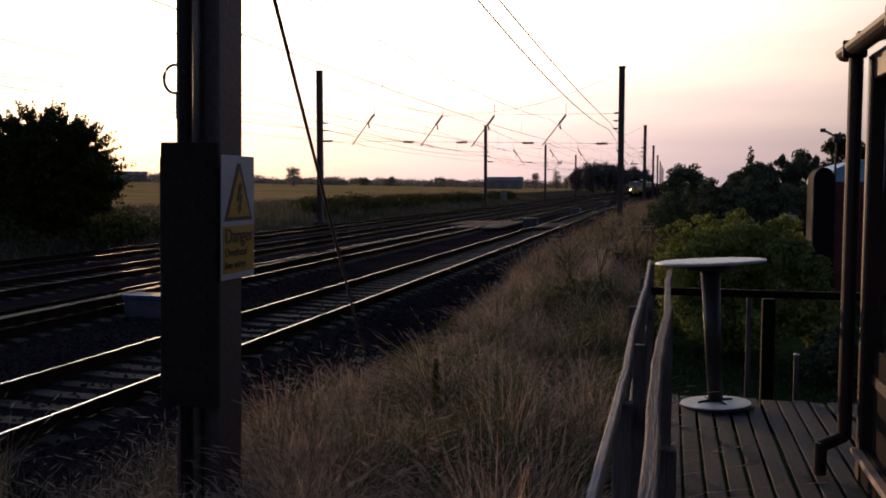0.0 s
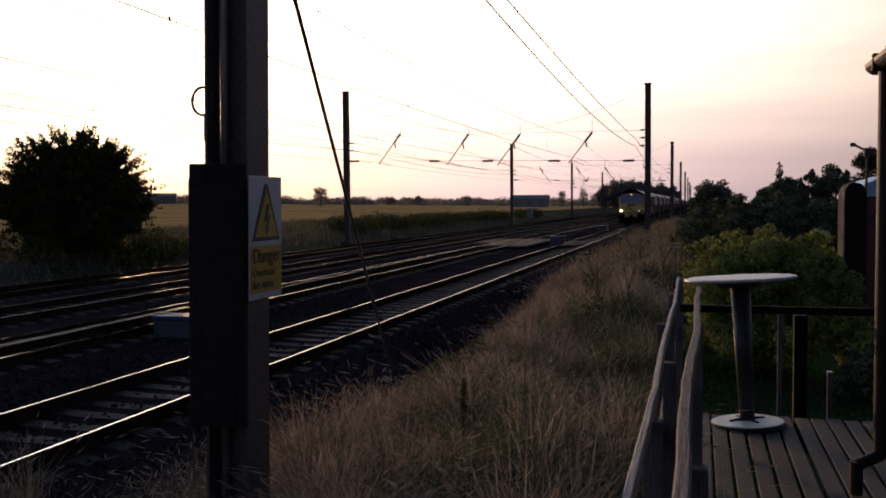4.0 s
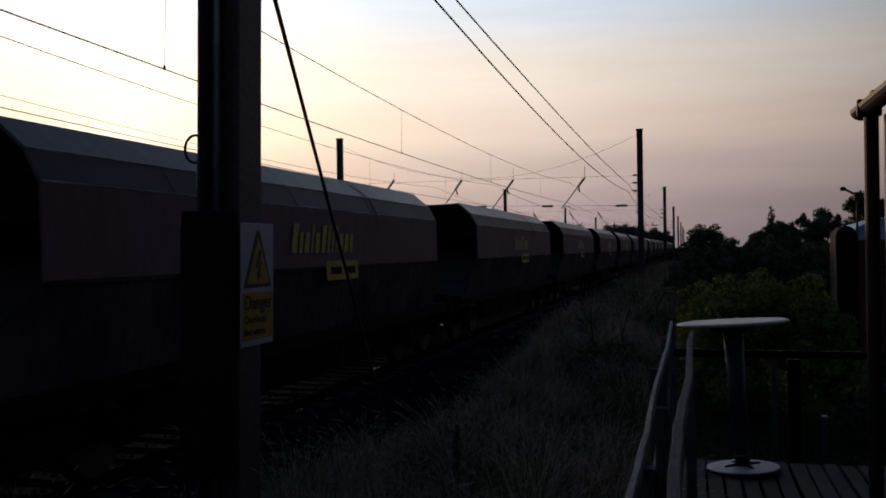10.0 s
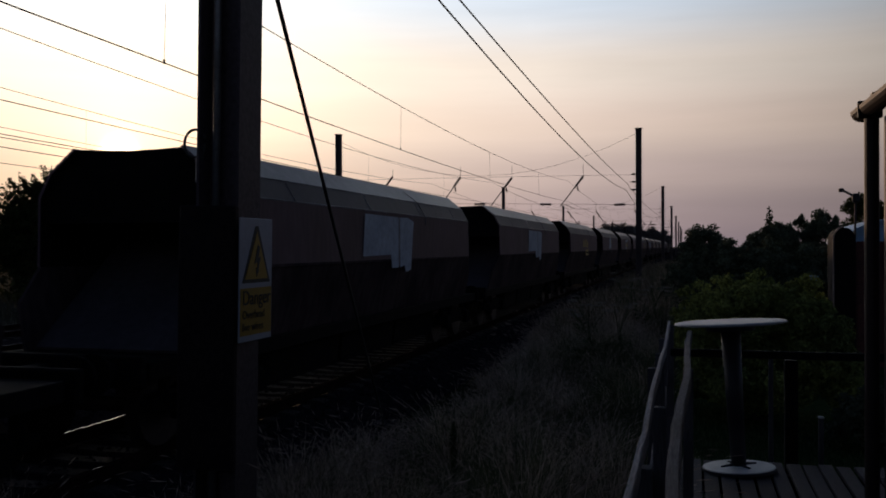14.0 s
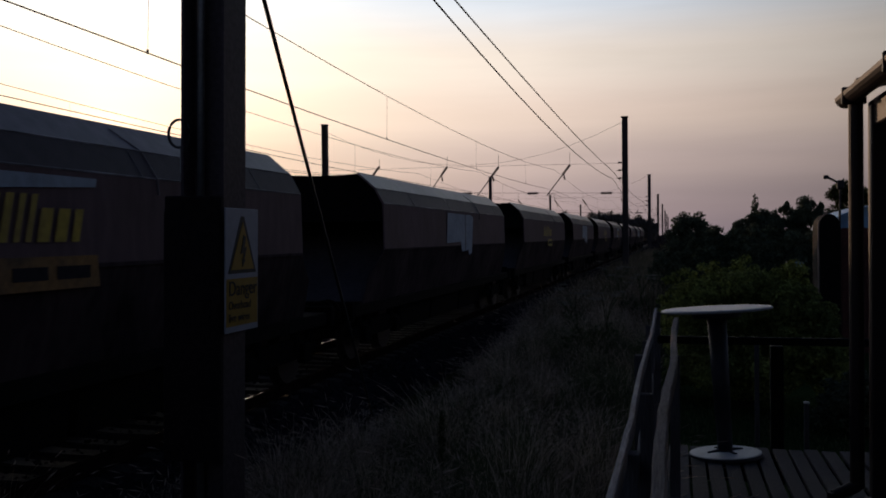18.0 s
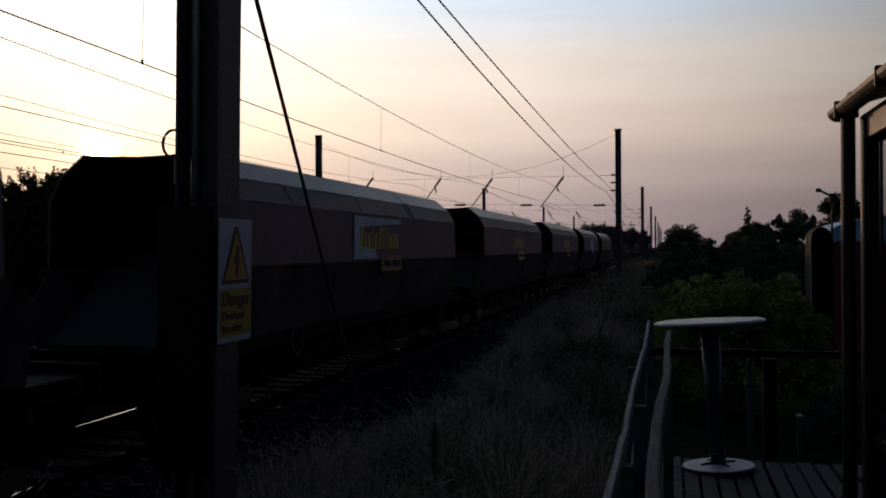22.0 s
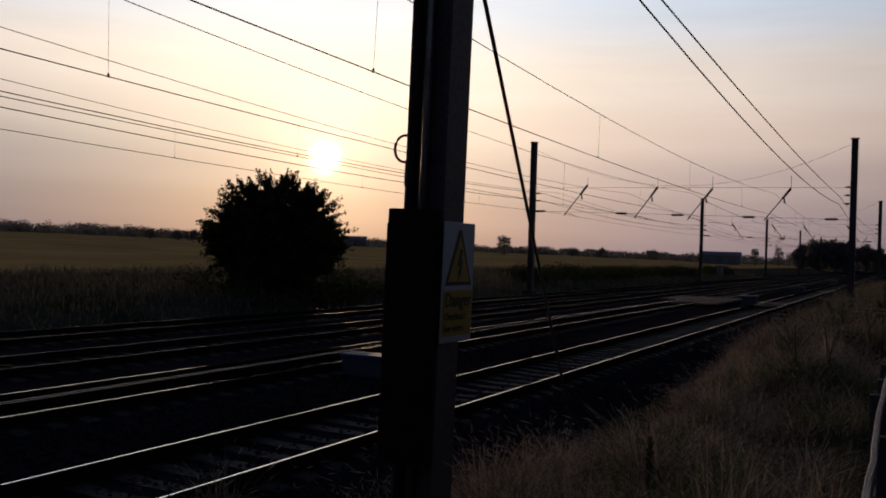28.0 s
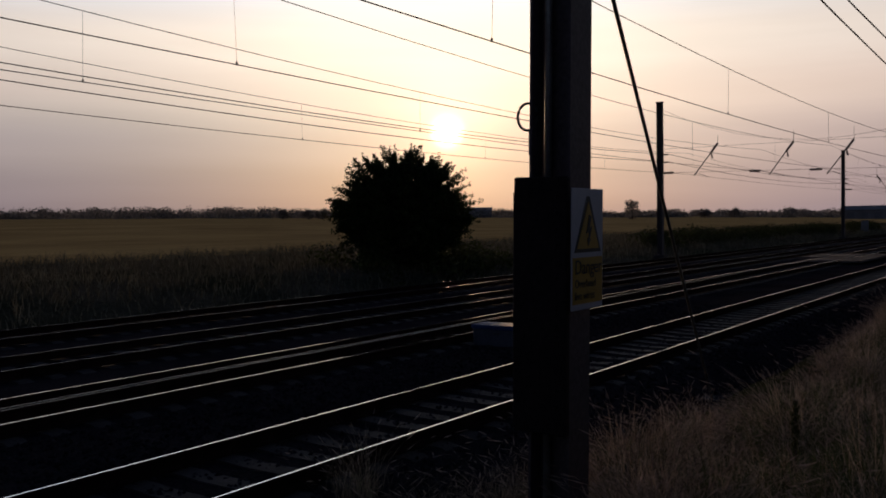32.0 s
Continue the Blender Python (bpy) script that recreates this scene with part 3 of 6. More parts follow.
def make_stones():
    rng = np.random.default_rng(3)
    base = np.array([(1, 0, 0), (-1, 0, 0), (0, 1, 0), (0, -1, 0), (0, 0, 1), (0, 0, -1)], float)
    tri = [(0, 2, 4), (2, 1, 4), (1, 3, 4), (3, 0, 4), (2, 0, 5), (1, 2, 5), (3, 1, 5), (0, 3, 5)]
    verts, faces, n = [], [], 0
    for _ in range(15000):
        y = 3.5 + 22 * rng.random() ** 1.4
        x = rng.uniform(-9.9, -4.15)
        if -7.95 < x < -5.45 and (y / SLEEPER_STEP + 0.25) % 1 < 0.5 and rng.random() < 0.97:
            continue
        z = ground_z(x, y) + rng.uniform(-0.01, 0.02)
        s = rng.uniform(0.02, 0.048)
        p = base * s * rng.uniform(0.6, 1.3, (6, 1))
        a = rng.uniform(0, 6.28)
        c, d = math.cos(a), math.sin(a)
        p = p @ np.array([[c, d, 0], [-d, c, 0.3], [0, 0, 0.8]])
        verts += (p + (x, y, z)).tolist()
        faces += [(i + n, j + n, k + n) for i, j, k in tri]
        n += 6
    tagged(raw("ballast_stones", verts, faces, STONE), "loose grey ballast stones between and beside the rails", "ballast", kind="stuff")


make_stones()

# ---- overhead line ----
MAST_ROWS = [52.0, 100.0, 149.0, 198.0, 247.0, 296.0, 345.0]
MAST_RIGHT, MAST_LEFT = -2.72, -20.55
LEFT_X = (-20.65, -20.05, -19.9, -19.9, -19.9, -19.9, -19.9)


def h_section(bm, size, z0, z1, t=0.016):
    """Flanges face across the line; the web joins them. One rolled piece."""
    h, w = size / 2, t / 2
    o = [(-h, -h), (-h + t, -h), (-h + t, -w), (h - t, -w), (h - t, -h), (h, -h), (h, h), (h - t, h), (h - t, w), (-h + t, w), (-h + t, h), (-h, h)]
    low, top = [bm.verts.new((x, y, z0)) for x, y in o], [bm.verts.new((x, y, z1)) for x, y in o]
    for i in range(12):
        bm.faces.new((low[i], low[(i + 1) % 12], top[(i + 1) % 12], top[i]))
    bm.faces.new(top), bm.faces.new(low[::-1])
    bmesh.ops.recalc_face_normals(bm, faces=bm.faces)
    return bm


def make_mast(x, y, top, side):
    mast = thing("line_mast", pose(x, y, ground_z(x, y)), "tall weathered steel mast carrying the overhead wires", "mast", "overhead line masts")
    z = top - ground_z(x, y)
    part("column", h_section(bm_new(), 0.32, -0.3, z), MASTFAR, mast)
    part("cap", box(bm_new(), 0, 0, z + 0.02, 0.4, 0.4, 0.05, 0.01), MASTFAR, mast)
    part("footing", box(bm_new(), 0, 0, 0.05, 0.7, 0.7, 0.5, 0.04), CONCRETE, mast)
    if side < 0:
        for zz, out in ((5.92, 0.32), (5.48, 0.32), (6.35, 0.25)):
            bm = bm_new()
            rod(bm, (-0.16, 0, zz - ground_z(x, y)), (-0.16 - out, 0, zz - ground_z(x, y)), 0.022, seg=6)
            rod(bm, (-0.2, 0, zz - ground_z(x, y)), (-0.36, 0, zz - ground_z(x, y)), 0.055, seg=8)
            part("bracket_insulator", bm, INSULATOR, mast)
    else:
        for zz in (5.6, 6.05):
            zz -= ground_z(x, y)
            part("bracket_insulator", rod(bm_new(), (0.16, 0, zz), (0.5, 0, zz), 0.045, seg=8), INSULATOR, mast)
    return mast


for row, y in enumerate(MAST_ROWS):
    make_mast(MAST_RIGHT, y, 8.87 if row == 0 else 8.7, -1)
    make_mast(LEFT_X[row], y, 9.15 if row == 0 else 8.95, 1)


def hang(a, b, sag, n=10):
    a, b = Vector(a), Vector(b)
    return [a.lerp(b, k / n) - Vector((0, 0, sag * 4 * (k / n) * (1 - k / n))) for k in range(n + 1)]


SUPPORTS = [-44.0, 4.2] + MAST_ROWS
STAGGER = (0.1, -0.1)


# heights of the contact and carrying wires over each track at the support beside the garden
NEAR_CONTACT, NEAR_CARRIER = (4.88, 4.88, 5.0, 4.98), (6.34, 6.32, 6.45, 6.42)
DROPPERS = ((10.8, 21.0, 31.0, 41.5), (9.9, 20.2, 30.6, 41.0), (9.8, 20.0, 30.2, 41.0), (9.6, 19.6, 29.7, 40.5))


def contact_z(y, k):
    return NEAR_CONTACT[k] if y < 20 else 4.84


def carry_z(y, k):
    return NEAR_CARRIER[k] if y < 20 else 6.05


def sag_of(y):
    return (0.24, 0.6) if y < 20 else (0.14, 0.58)


def make_running_wires():
    for k, x in enumerate(TRACKS):
        wires = thing("track_wires", pose(x, 0, 0), "contact and carrying wires hung with droppers above a track", "overhead wire", "overhead wires")
        contact, carrier = [], []
        for i, (a, b) in enumerate(zip(SUPPORTS, SUPPORTS[1:])):
            xa, xb = STAGGER[(i + k) % 2], STAGGER[(i + k + 1) % 2]
            low, deep = sag_of(a)
            contact += hang((xa, a, contact_z(a, k)), (xb, b, contact_z(b, k)), low, 12)[: 12 if b != SUPPORTS[-1] else 13]
            carrier += hang((xa * 0.4, a, carry_z(a, k)), (xb * 0.4, b, carry_z(b, k)), deep, 14)[: 14 if b != SUPPORTS[-1] else 15]
        raw("contact_wire", *line_tube(contact, 0.0095), WIRE, wires)
        raw("carrying_wire", *line_tube(carrier, 0.0085), WIRE, wires)
        for i, (a, b) in enumerate(zip(SUPPORTS[1:5], SUPPORTS[2:6])):
            for j in range(1, 5):
                t = (DROPPERS[k][j - 1] - a) / (b - a) if i == 0 else j / 5 + (0.02, -0.05, 0.03, 0.0)[k]
                y = a + (b - a) * t
                low, deep = sag_of(a)
                zc = contact_z(a, k) + (contact_z(b, k) - contact_z(a, k)) * t - low * 4 * t * (1 - t)
                zk = carry_z(a, k) + (carry_z(b, k) - carry_z(a, k)) * t - deep * 4 * t * (1 - t)
                xa, xb = STAGGER[(i + 1 + k) % 2], STAGGER[(i + k) % 2]
                xx = xa + (xb - xa) * t
                bm = rod(bm_new(), (xx, y, zc), (xx * 0.4, y, zk), 0.0035, seg=4)
                if i == 0:
                    box(bm, xx, y, zc + 0.02, 0.02, 0.03, 0.06)
                part("dropper", bm, WIRE, wires)


make_running_wires()


# upper and lower ends of the registration arms, which pull to either side at every other span
ARMS_EVEN = (((-5.80, 6.30), (-7.13, 4.58)), ((-9.92, 6.31), (-11.27, 4.54)), ((-12.99, 6.40), (-14.31, 4.61)), ((-17.18, 6.54), (-18.59, 4.73)))
ARMS_ODD = (((-5.70, 6.20), (-4.50, 4.57)), ((-9.81, 6.20), (-8.67, 4.56)), ((-12.88, 6.21), (-11.63, 4.60)), ((-16.90, 6.28), (-15.68, 4.57)))


def make_headspan(row, y):
    """Cross wires from mast to mast, with the arms that hold the running wires."""
    detailed = row < 2
    span = thing("headspan", pose(0, y, 0), "cross wires and insulated arms between two masts", "headspan", "headspans")
    x0, x1 = LEFT_X[row] + 0.16, MAST_RIGHT - 0.16
    for z0, z1, sag, r, name in ((8.7, 8.6, 2.2, 0.008, "head_wire"), (6.38, 6.32, -0.02, 0.008, "upper_cross_wire"), (4.97, 4.64, -0.02, 0.009, "lower_cross_wire")):
        raw(name, *line_tube(hang((x0, 0, z0), (x1, 0, z1), sag, 12), r), WIRE, span)
    for k in range(4):
        arm = new("registration_arm")
        arm.parent = span
        (tx, tz), (bx, bz) = (ARMS_ODD if row % 2 else ARMS_EVEN)[k]
        a, b = Vector((tx, 0, tz)), Vector((bx, 0, bz))
        turn = 1 if tx > bx else -1
        part("arm_tube", rod(bm_new(), a.lerp(b, 0.3), b, 0.03, seg=6), MASTFAR, arm)
        bm = rod(bm_new(), a, a.lerp(b, 0.32), 0.06, 0.05, 8)
        if detailed:
            for q in range(6):
                rod(bm, a.lerp(b, 0.03 + 0.05 * q), a.lerp(b, 0.05 + 0.05 * q), 0.085, seg=8)
        part("arm_insulator", bm, INSULATOR, arm)
        part("hanger", rod(bm_new(), a, (a.x, 0, 6.98 if detailed else 6.7), 0.012, seg=4), WIRE, arm)
        steady = [b + Vector((0.02 * turn, 0, 0.1)), b + Vector((0.35 * turn, 0, 0.1)), b + Vector((0.85 * turn, 0, -0.1))]
        raw("steady_arm", *line_tube(steady, 0.015, 5), MASTFAR, arm)
        if detailed:
            drop = a.lerp(b, 0.3)
            bm = rod(bm_new(), (drop.x + 0.06 * turn, 0, drop.z - 0.02), (drop.x + 0.1 * turn, 0, drop.z - 0.3), 0.035, 0.05, 7)
            part("tension_weight", bm, INSULATOR, arm)
    for x in (-20.26, -15.07, -11.83, -7.94, -3.76):
        x = max(x, x0 + 0.35)
        z = 4.97 + (4.64 - 4.97) * (x - x0) / (x1 - x0)
        bm = rod(bm_new(), (x - 0.32, 0, z), (x + 0.32, 0, z), 0.05, seg=8)
        for q in range(4):
            rod(bm, (x - 0.24 + 0.14 * q, 0, z), (x - 0.18 + 0.14 * q, 0, z), 0.075, seg=8)
        part("cross_wire_insulator", bm, INSULATOR, span)


for row, y in enumerate(MAST_ROWS[:6]):
    make_headspan(row, y)


def make_feeders():
    for x, z, near, sag in ((-3.4, 5.88, 6.35, 0.25), (-3.4, 5.46, 6.27, 0.62), (MAST_LEFT + 0.5, 6.05, 6.25, 0.45), (MAST_LEFT + 0.5, 5.6, 5.85, 0.42)):
        pts = []
        for a, b in zip(SUPPORTS[1:], SUPPORTS[2:]):
            pts += hang((x, a, near if a < 20 else z), (x, b, z), sag, 12)[:12]
        pts.append(Vector((x, SUPPORTS[-1], z)))
        tagged(raw("feeder_wire", *line_tube(pts, 0.0145), WIRE), "dark feeder cable sagging between the masts", "cable", "feeder cables")


make_feeders()


def make_near_mast():
    mast = thing("warning_mast", pose(-2.795, 5.12, 0, 0, 0.95, 0), "brown steel mast with a dark guard board and danger sign", "mast")
    bm = h_section(bm_new(), 0.285, -0.3, 9.3, 0.018)
    part("column", bm, MAST, mast)
    part("cable_conduit", rod(bm_new(), (-0.055, -0.06, 0.1), (-0.055, -0.06, 9.0), 0.024, seg=10), GALV, mast, "grey conduit in the hollow of the mast", smooth=True)
    board = bm_new()
    box(board, -0.037, -0.172, 1.74, 0.374, 0.05, 1.6, 0.008)
    box(board, -0.208, -0.16, 1.70, 0.045, 0.07, 1.5, 0.006)
    guard = part("guard_board", board, GUARD, mast, "dark anti-climb guard board with a row of bolts")
    bolt = None
    for k in range(15):
        m = pose(0.075, -0.199, 1.02 + 0.1 * k)
        if bolt is None:
            bolt = part("bolt", rod(bm_new(), (0, 0.004, 0), (0, -0.014, 0), 0.013, seg=6), GUARD, guard)
            bolt.matrix_local = m
        else:
            again(bolt, m)
    loop = [Vector((-0.18 + 0.072 * math.cos(a), -0.1, 2.925 + 0.085 * math.sin(a))) for a in [math.radians(20 + 12 * k) for k in range(29)]]
    raw("cable_loop", *line_tube(loop + [Vector((-0.14, -0.11, 2.77)), Vector((-0.13, -0.11, 2.65))], 0.009, 6), BLACKCABLE, mast, "loose black cable loop")
    part("cable_clip", box(bm_new(), -0.145, -0.1, 2.76, 0.035, 0.05, 0.16, 0.006), GALV, mast)
    # sign plate on the flange that faces the garden
    sign = part("danger_sign", box(bm_new(), 0.205, -0.03, 2.095, 0.008, 0.43, 0.745, 0.003), SIGNWHITE, mast, "white and yellow electrical danger sign")
    face = 0.211
    bm = bm_new()

    def plate(points, out):
        v = [bm.verts.new((out, y, z)) for y, z in points]
        w = [bm.verts.new((out - 0.003, y, z)) for y, z in points]
        n = len(v)
        bm.faces.new(v)
        for i in range(n):
            bm.faces.new((v[i], w[i], w[(i + 1) % n], v[(i + 1) % n]))

    c = -0.03
    plate([(c - 0.185, 2.075), (c + 0.185, 2.075), (c + 0.02, 2.42), (c - 0.02, 2.42)], face)
    part("triangle_border", bm, SIGNBLACK, sign)
    bm = bm_new()
    plate([(c - 0.150, 2.098), (c + 0.150, 2.098), (c, 2.385)], face + 0.003)
    part("triangle_field", bm, SIGNYELLOW, sign)
    bm = bm_new()
    plate([(c + 0.005, 2.305), (c + 0.035, 2.295), (c + 0.014, 2.225), (c + 0.045, 2.235), (c + 0.012, 2.15), (c + 0.03, 2.155), (c - 0.01, 2.112), (c - 0.018, 2.165),
           (c - 0.004, 2.155), (c + 0.004, 2.2), (c - 0.035, 2.19)], face + 0.006)
    part("lightning_flash", bm, SIGNBLACK, sign)
    bm = bm_new()
    plate([(c - 0.205, 1.76), (c + 0.205, 1.76), (c + 0.205, 2.045), (c - 0.205, 2.045)], face)
    part("text_panel", bm, SIGNYELLOW, sign)
    for text, size, z in (("Danger", 0.125, 1.945), ("Overhead", 0.072, 1.862), ("live wires", 0.072, 1.788)):
        lettering("lettering", text, size, Matrix.Translation((face + 0.0045, c - 0.185, z)) @ Matrix(((0, 0, 1, 0), (1, 0, 0, 0), (0, 1, 0, 0), (0, 0, 0, 1))), SIGNBLACK, sign)
    for z in (1.9, 2.3):
        part("sign_clamp", box(bm_new(), 0.172, -0.03, z, 0.06, 0.1, 0.04, 0.004), GALV, mast)


make_near_mast()


def make_stay():
    a, b = Vector((-4.38, 12.9, -0.45)), Vector((-2.94, 6.3, 4.0))
    top = a + (b - a) * 2.0
    stay = thing("stay_wire", pose(0, 0, 0), "dark tension stay running from the mast down to the ballast", "stay wire")
    raw("rod", *line_tube([a, a.lerp(top, 0.3), a.lerp(top, 0.7), top], 0.017, 7), BLACKCABLE, stay)
    part("anchor", box(bm_new(), a.x, a.y, a.z + 0.02, 0.4, 0.4, 0.2, 0.02), CONCRETE, stay)


make_stay()


def make_lineside():
    cab = thing("lineside_cabinet", pose(-9.55, 15.4, -0.2), "low grey lineside cabinet with a blue lid between the tracks", "cabinet")
    part("body", box(bm_new(), 0, 0, 0.15, 0.9, 0.5, 0.36, 0.015), CABINET, cab)
    part("lid", box(bm_new(), 0, 0, 0.37, 0.96, 0.56, 0.09, 0.02), CABINETTOP, cab, "sloping blue lid")
    part("latch", box(bm_new(), 0.1, -0.26, 0.25, 0.14, 0.03, 0.03, 0.005), SIGNBLACK, cab)
    for x, y, h in ((-8.05, 53.9, 0.55), (-8.15, 81.3, 0.5), (-7.95, 117.5, 0.5)):
        grey = thing("lineside_cabinet", pose(x, y, -0.25), "grey lineside box between the running lines", "cabinet", "grey lineside boxes")
        part("body", box(bm_new(), 0, 0, h / 2, 0.8, 0.75, h, 0.03), CABINET, grey)
        part("lid", box(bm_new(), 0, 0, h + 0.03, 0.9, 0.85, 0.08, 0.02), CABINET, grey)
    w = thing("lineside_cupboard", pose(-24.4, 135.6, ground_z(-24.4, 135.6)), "pale upright equipment cupboard on the verge", "cabinet")
    part("body", box(bm_new(), 0, 0, 0.75, 0.85, 0.6, 1.5, 0.02), PALEBOX, w)
    part("roof", box(bm_new(), 0, 0, 1.53, 0.95, 0.7, 0.06, 0.02), CABINET, w)
    part("door", box(bm_new(), 0, -0.305, 0.75, 0.72, 0.02, 1.3, 0.004), PALEBOX, w)
    crossing = thing("foot_crossing", pose(-11.0, 0, 0), "pale timber crossing boards laid between the rails", "crossing", kind="structure")
    first = None
    for k in range(13):
        y = 49.4 + 0.72 * k
        for x, w in ((0.0, 1.28), (1.45, 1.1), (-1.4, 1.0), (4.3, 1.28)):
            if x < 0 and k < 5 or x > 2 and not 1 < k < 9:
                continue
            if first is None:
                first = part("board", box(bm_new(), 0, 0, 0, 1, 0.66, 0.09, 0.01), BOARDWALK, crossing)
                first.matrix_local = pose(x, y, -0.03) @ Matrix.Diagonal((w, 1, 1, 1))
            else:
                again(first, pose(x, y, -0.03 + random.uniform(-0.01, 0.01), 0, 0, random.uniform(-1, 1)) @ Matrix.Diagonal((w, 1, 1, 1)))


make_lineside()

# ---- the coal train ----
WAGON_STEP, WAGON_LONG = 16.594, 12.62


def bogie(parent, y, axles, wheel_r=0.46):
    b = new("bogie")
    b.parent, b.location = parent, (0, y, 0)
    half = axles[-1] + 0.55
    for s in (-1, 1):
        bm = bm_new()
        prism_side = [(-half, 0.62), (-half * 0.55, 0.74), (half * 0.55, 0.74), (half, 0.62), (half, 0.5), (half * 0.4, 0.42), (-half * 0.4, 0.42), (-half, 0.5)]
        a = [bm.verts.new((s * 1.06, yy, zz)) for yy, zz in prism_side]
        c = [bm.verts.new((s * 0.96, yy, zz)) for yy, zz in prism_side]
        n = len(a)
        bm.faces.new(a), bm.faces.new(c[::-1])
        for i in range(n):
            bm.faces.new((a[i], c[i], c[(i + 1) % n], a[(i + 1) % n]))
        bmesh.ops.recalc_face_normals(bm, faces=bm.faces)
        for ax in axles:
            box(bm, s * 1.08, ax, 0.5, 0.14, 0.3, 0.3, 0.02)
            rod(bm, (s * 1.04, ax - 0.28, 0.55), (s * 1.04, ax - 0.28, 0.85), 0.07, seg=7)
            rod(bm, (s * 1.04, ax + 0.28, 0.55), (s * 1.04, ax + 0.28, 0.85), 0.07, seg=7)
        part("side_frame", bm, LOCOBLACK, b)
    wheel = None
    for ax in axles:
        bm = bm_new()
        for s in (-1, 1):
            rod(bm, (s * 0.69, ax * 0, wheel_r), (s * 0.82, 0, wheel_r), wheel_r, wheel_r - 0.01, 24)
            rod(bm, (s * 0.66, 0, wheel_r), (s * 0.69, 0, wheel_r), wheel_r + 0.028, seg=24)
        rod(bm, (-0.8, 0, wheel_r), (0.8, 0, wheel_r), 0.09, seg=8)
        if wheel is None:
            wheel = part("wheelset", bm, WHEEL, b)
            wheel.location = (0, ax, 0)
        else:
            bm.free()
            again(wheel, pose(0, ax, 0))
    return b


SHELL = [(0.77, 3.54), (1.13, 3.235), (1.29, 2.935), (1.31, 2.05)]


def ribbon(outline, y0, y1, inward, mats):
    """One bent plate along y from an outline of (x, z) points, with thickness."""
    inner = [(x - inward, z - 0.02) for x, z in reversed(outline)]
    bm = prism(bm_new(), outline + inner, y0, y1)
    bm.faces.ensure_lookup_table()
    for k, m in enumerate(mats):
        bm.faces[k].material_index = m
    return bm


def glyph_row(bm, x, y0, z0, h, step, w):
    """A row of plain slanting bars, as tall and wide as the letters of a fleet name."""
    y = y0
    for tall, wide in ((1, 1.1), (0, 0.7), (0, 1), (1, 0.45), (0, 1), (1, 1), (1, 0.6), (1, 0.45), (1, 0.45), (0, 1), (0, 1), (0, 0.7)):
        hh, ww = h * (1.0 if tall else 0.72), w * wide
        lean = 0.25 * hh
        v = [bm.verts.new((x, py, pz)) for py, pz in ((y, z0), (y + ww, z0), (y + ww + lean, z0 + hh), (y + lean, z0 + hh))]
        bm.faces.new(v)
        y += ww + step - w
    return bm


def flat_panel(bm, x, points):
    v = [bm.verts.new((x, y, z)) for y, z in points]
    w = [bm.verts.new((x - 0.004, y, z)) for y, z in points]
    n = len(v)
    faces = [bm.faces.new(v)] + [bm.faces.new((v[i], w[i], w[(i + 1) % n], v[(i + 1) % n])) for i in range(n)]
    bmesh.ops.recalc_face_normals(bm, faces=faces)
    return bm


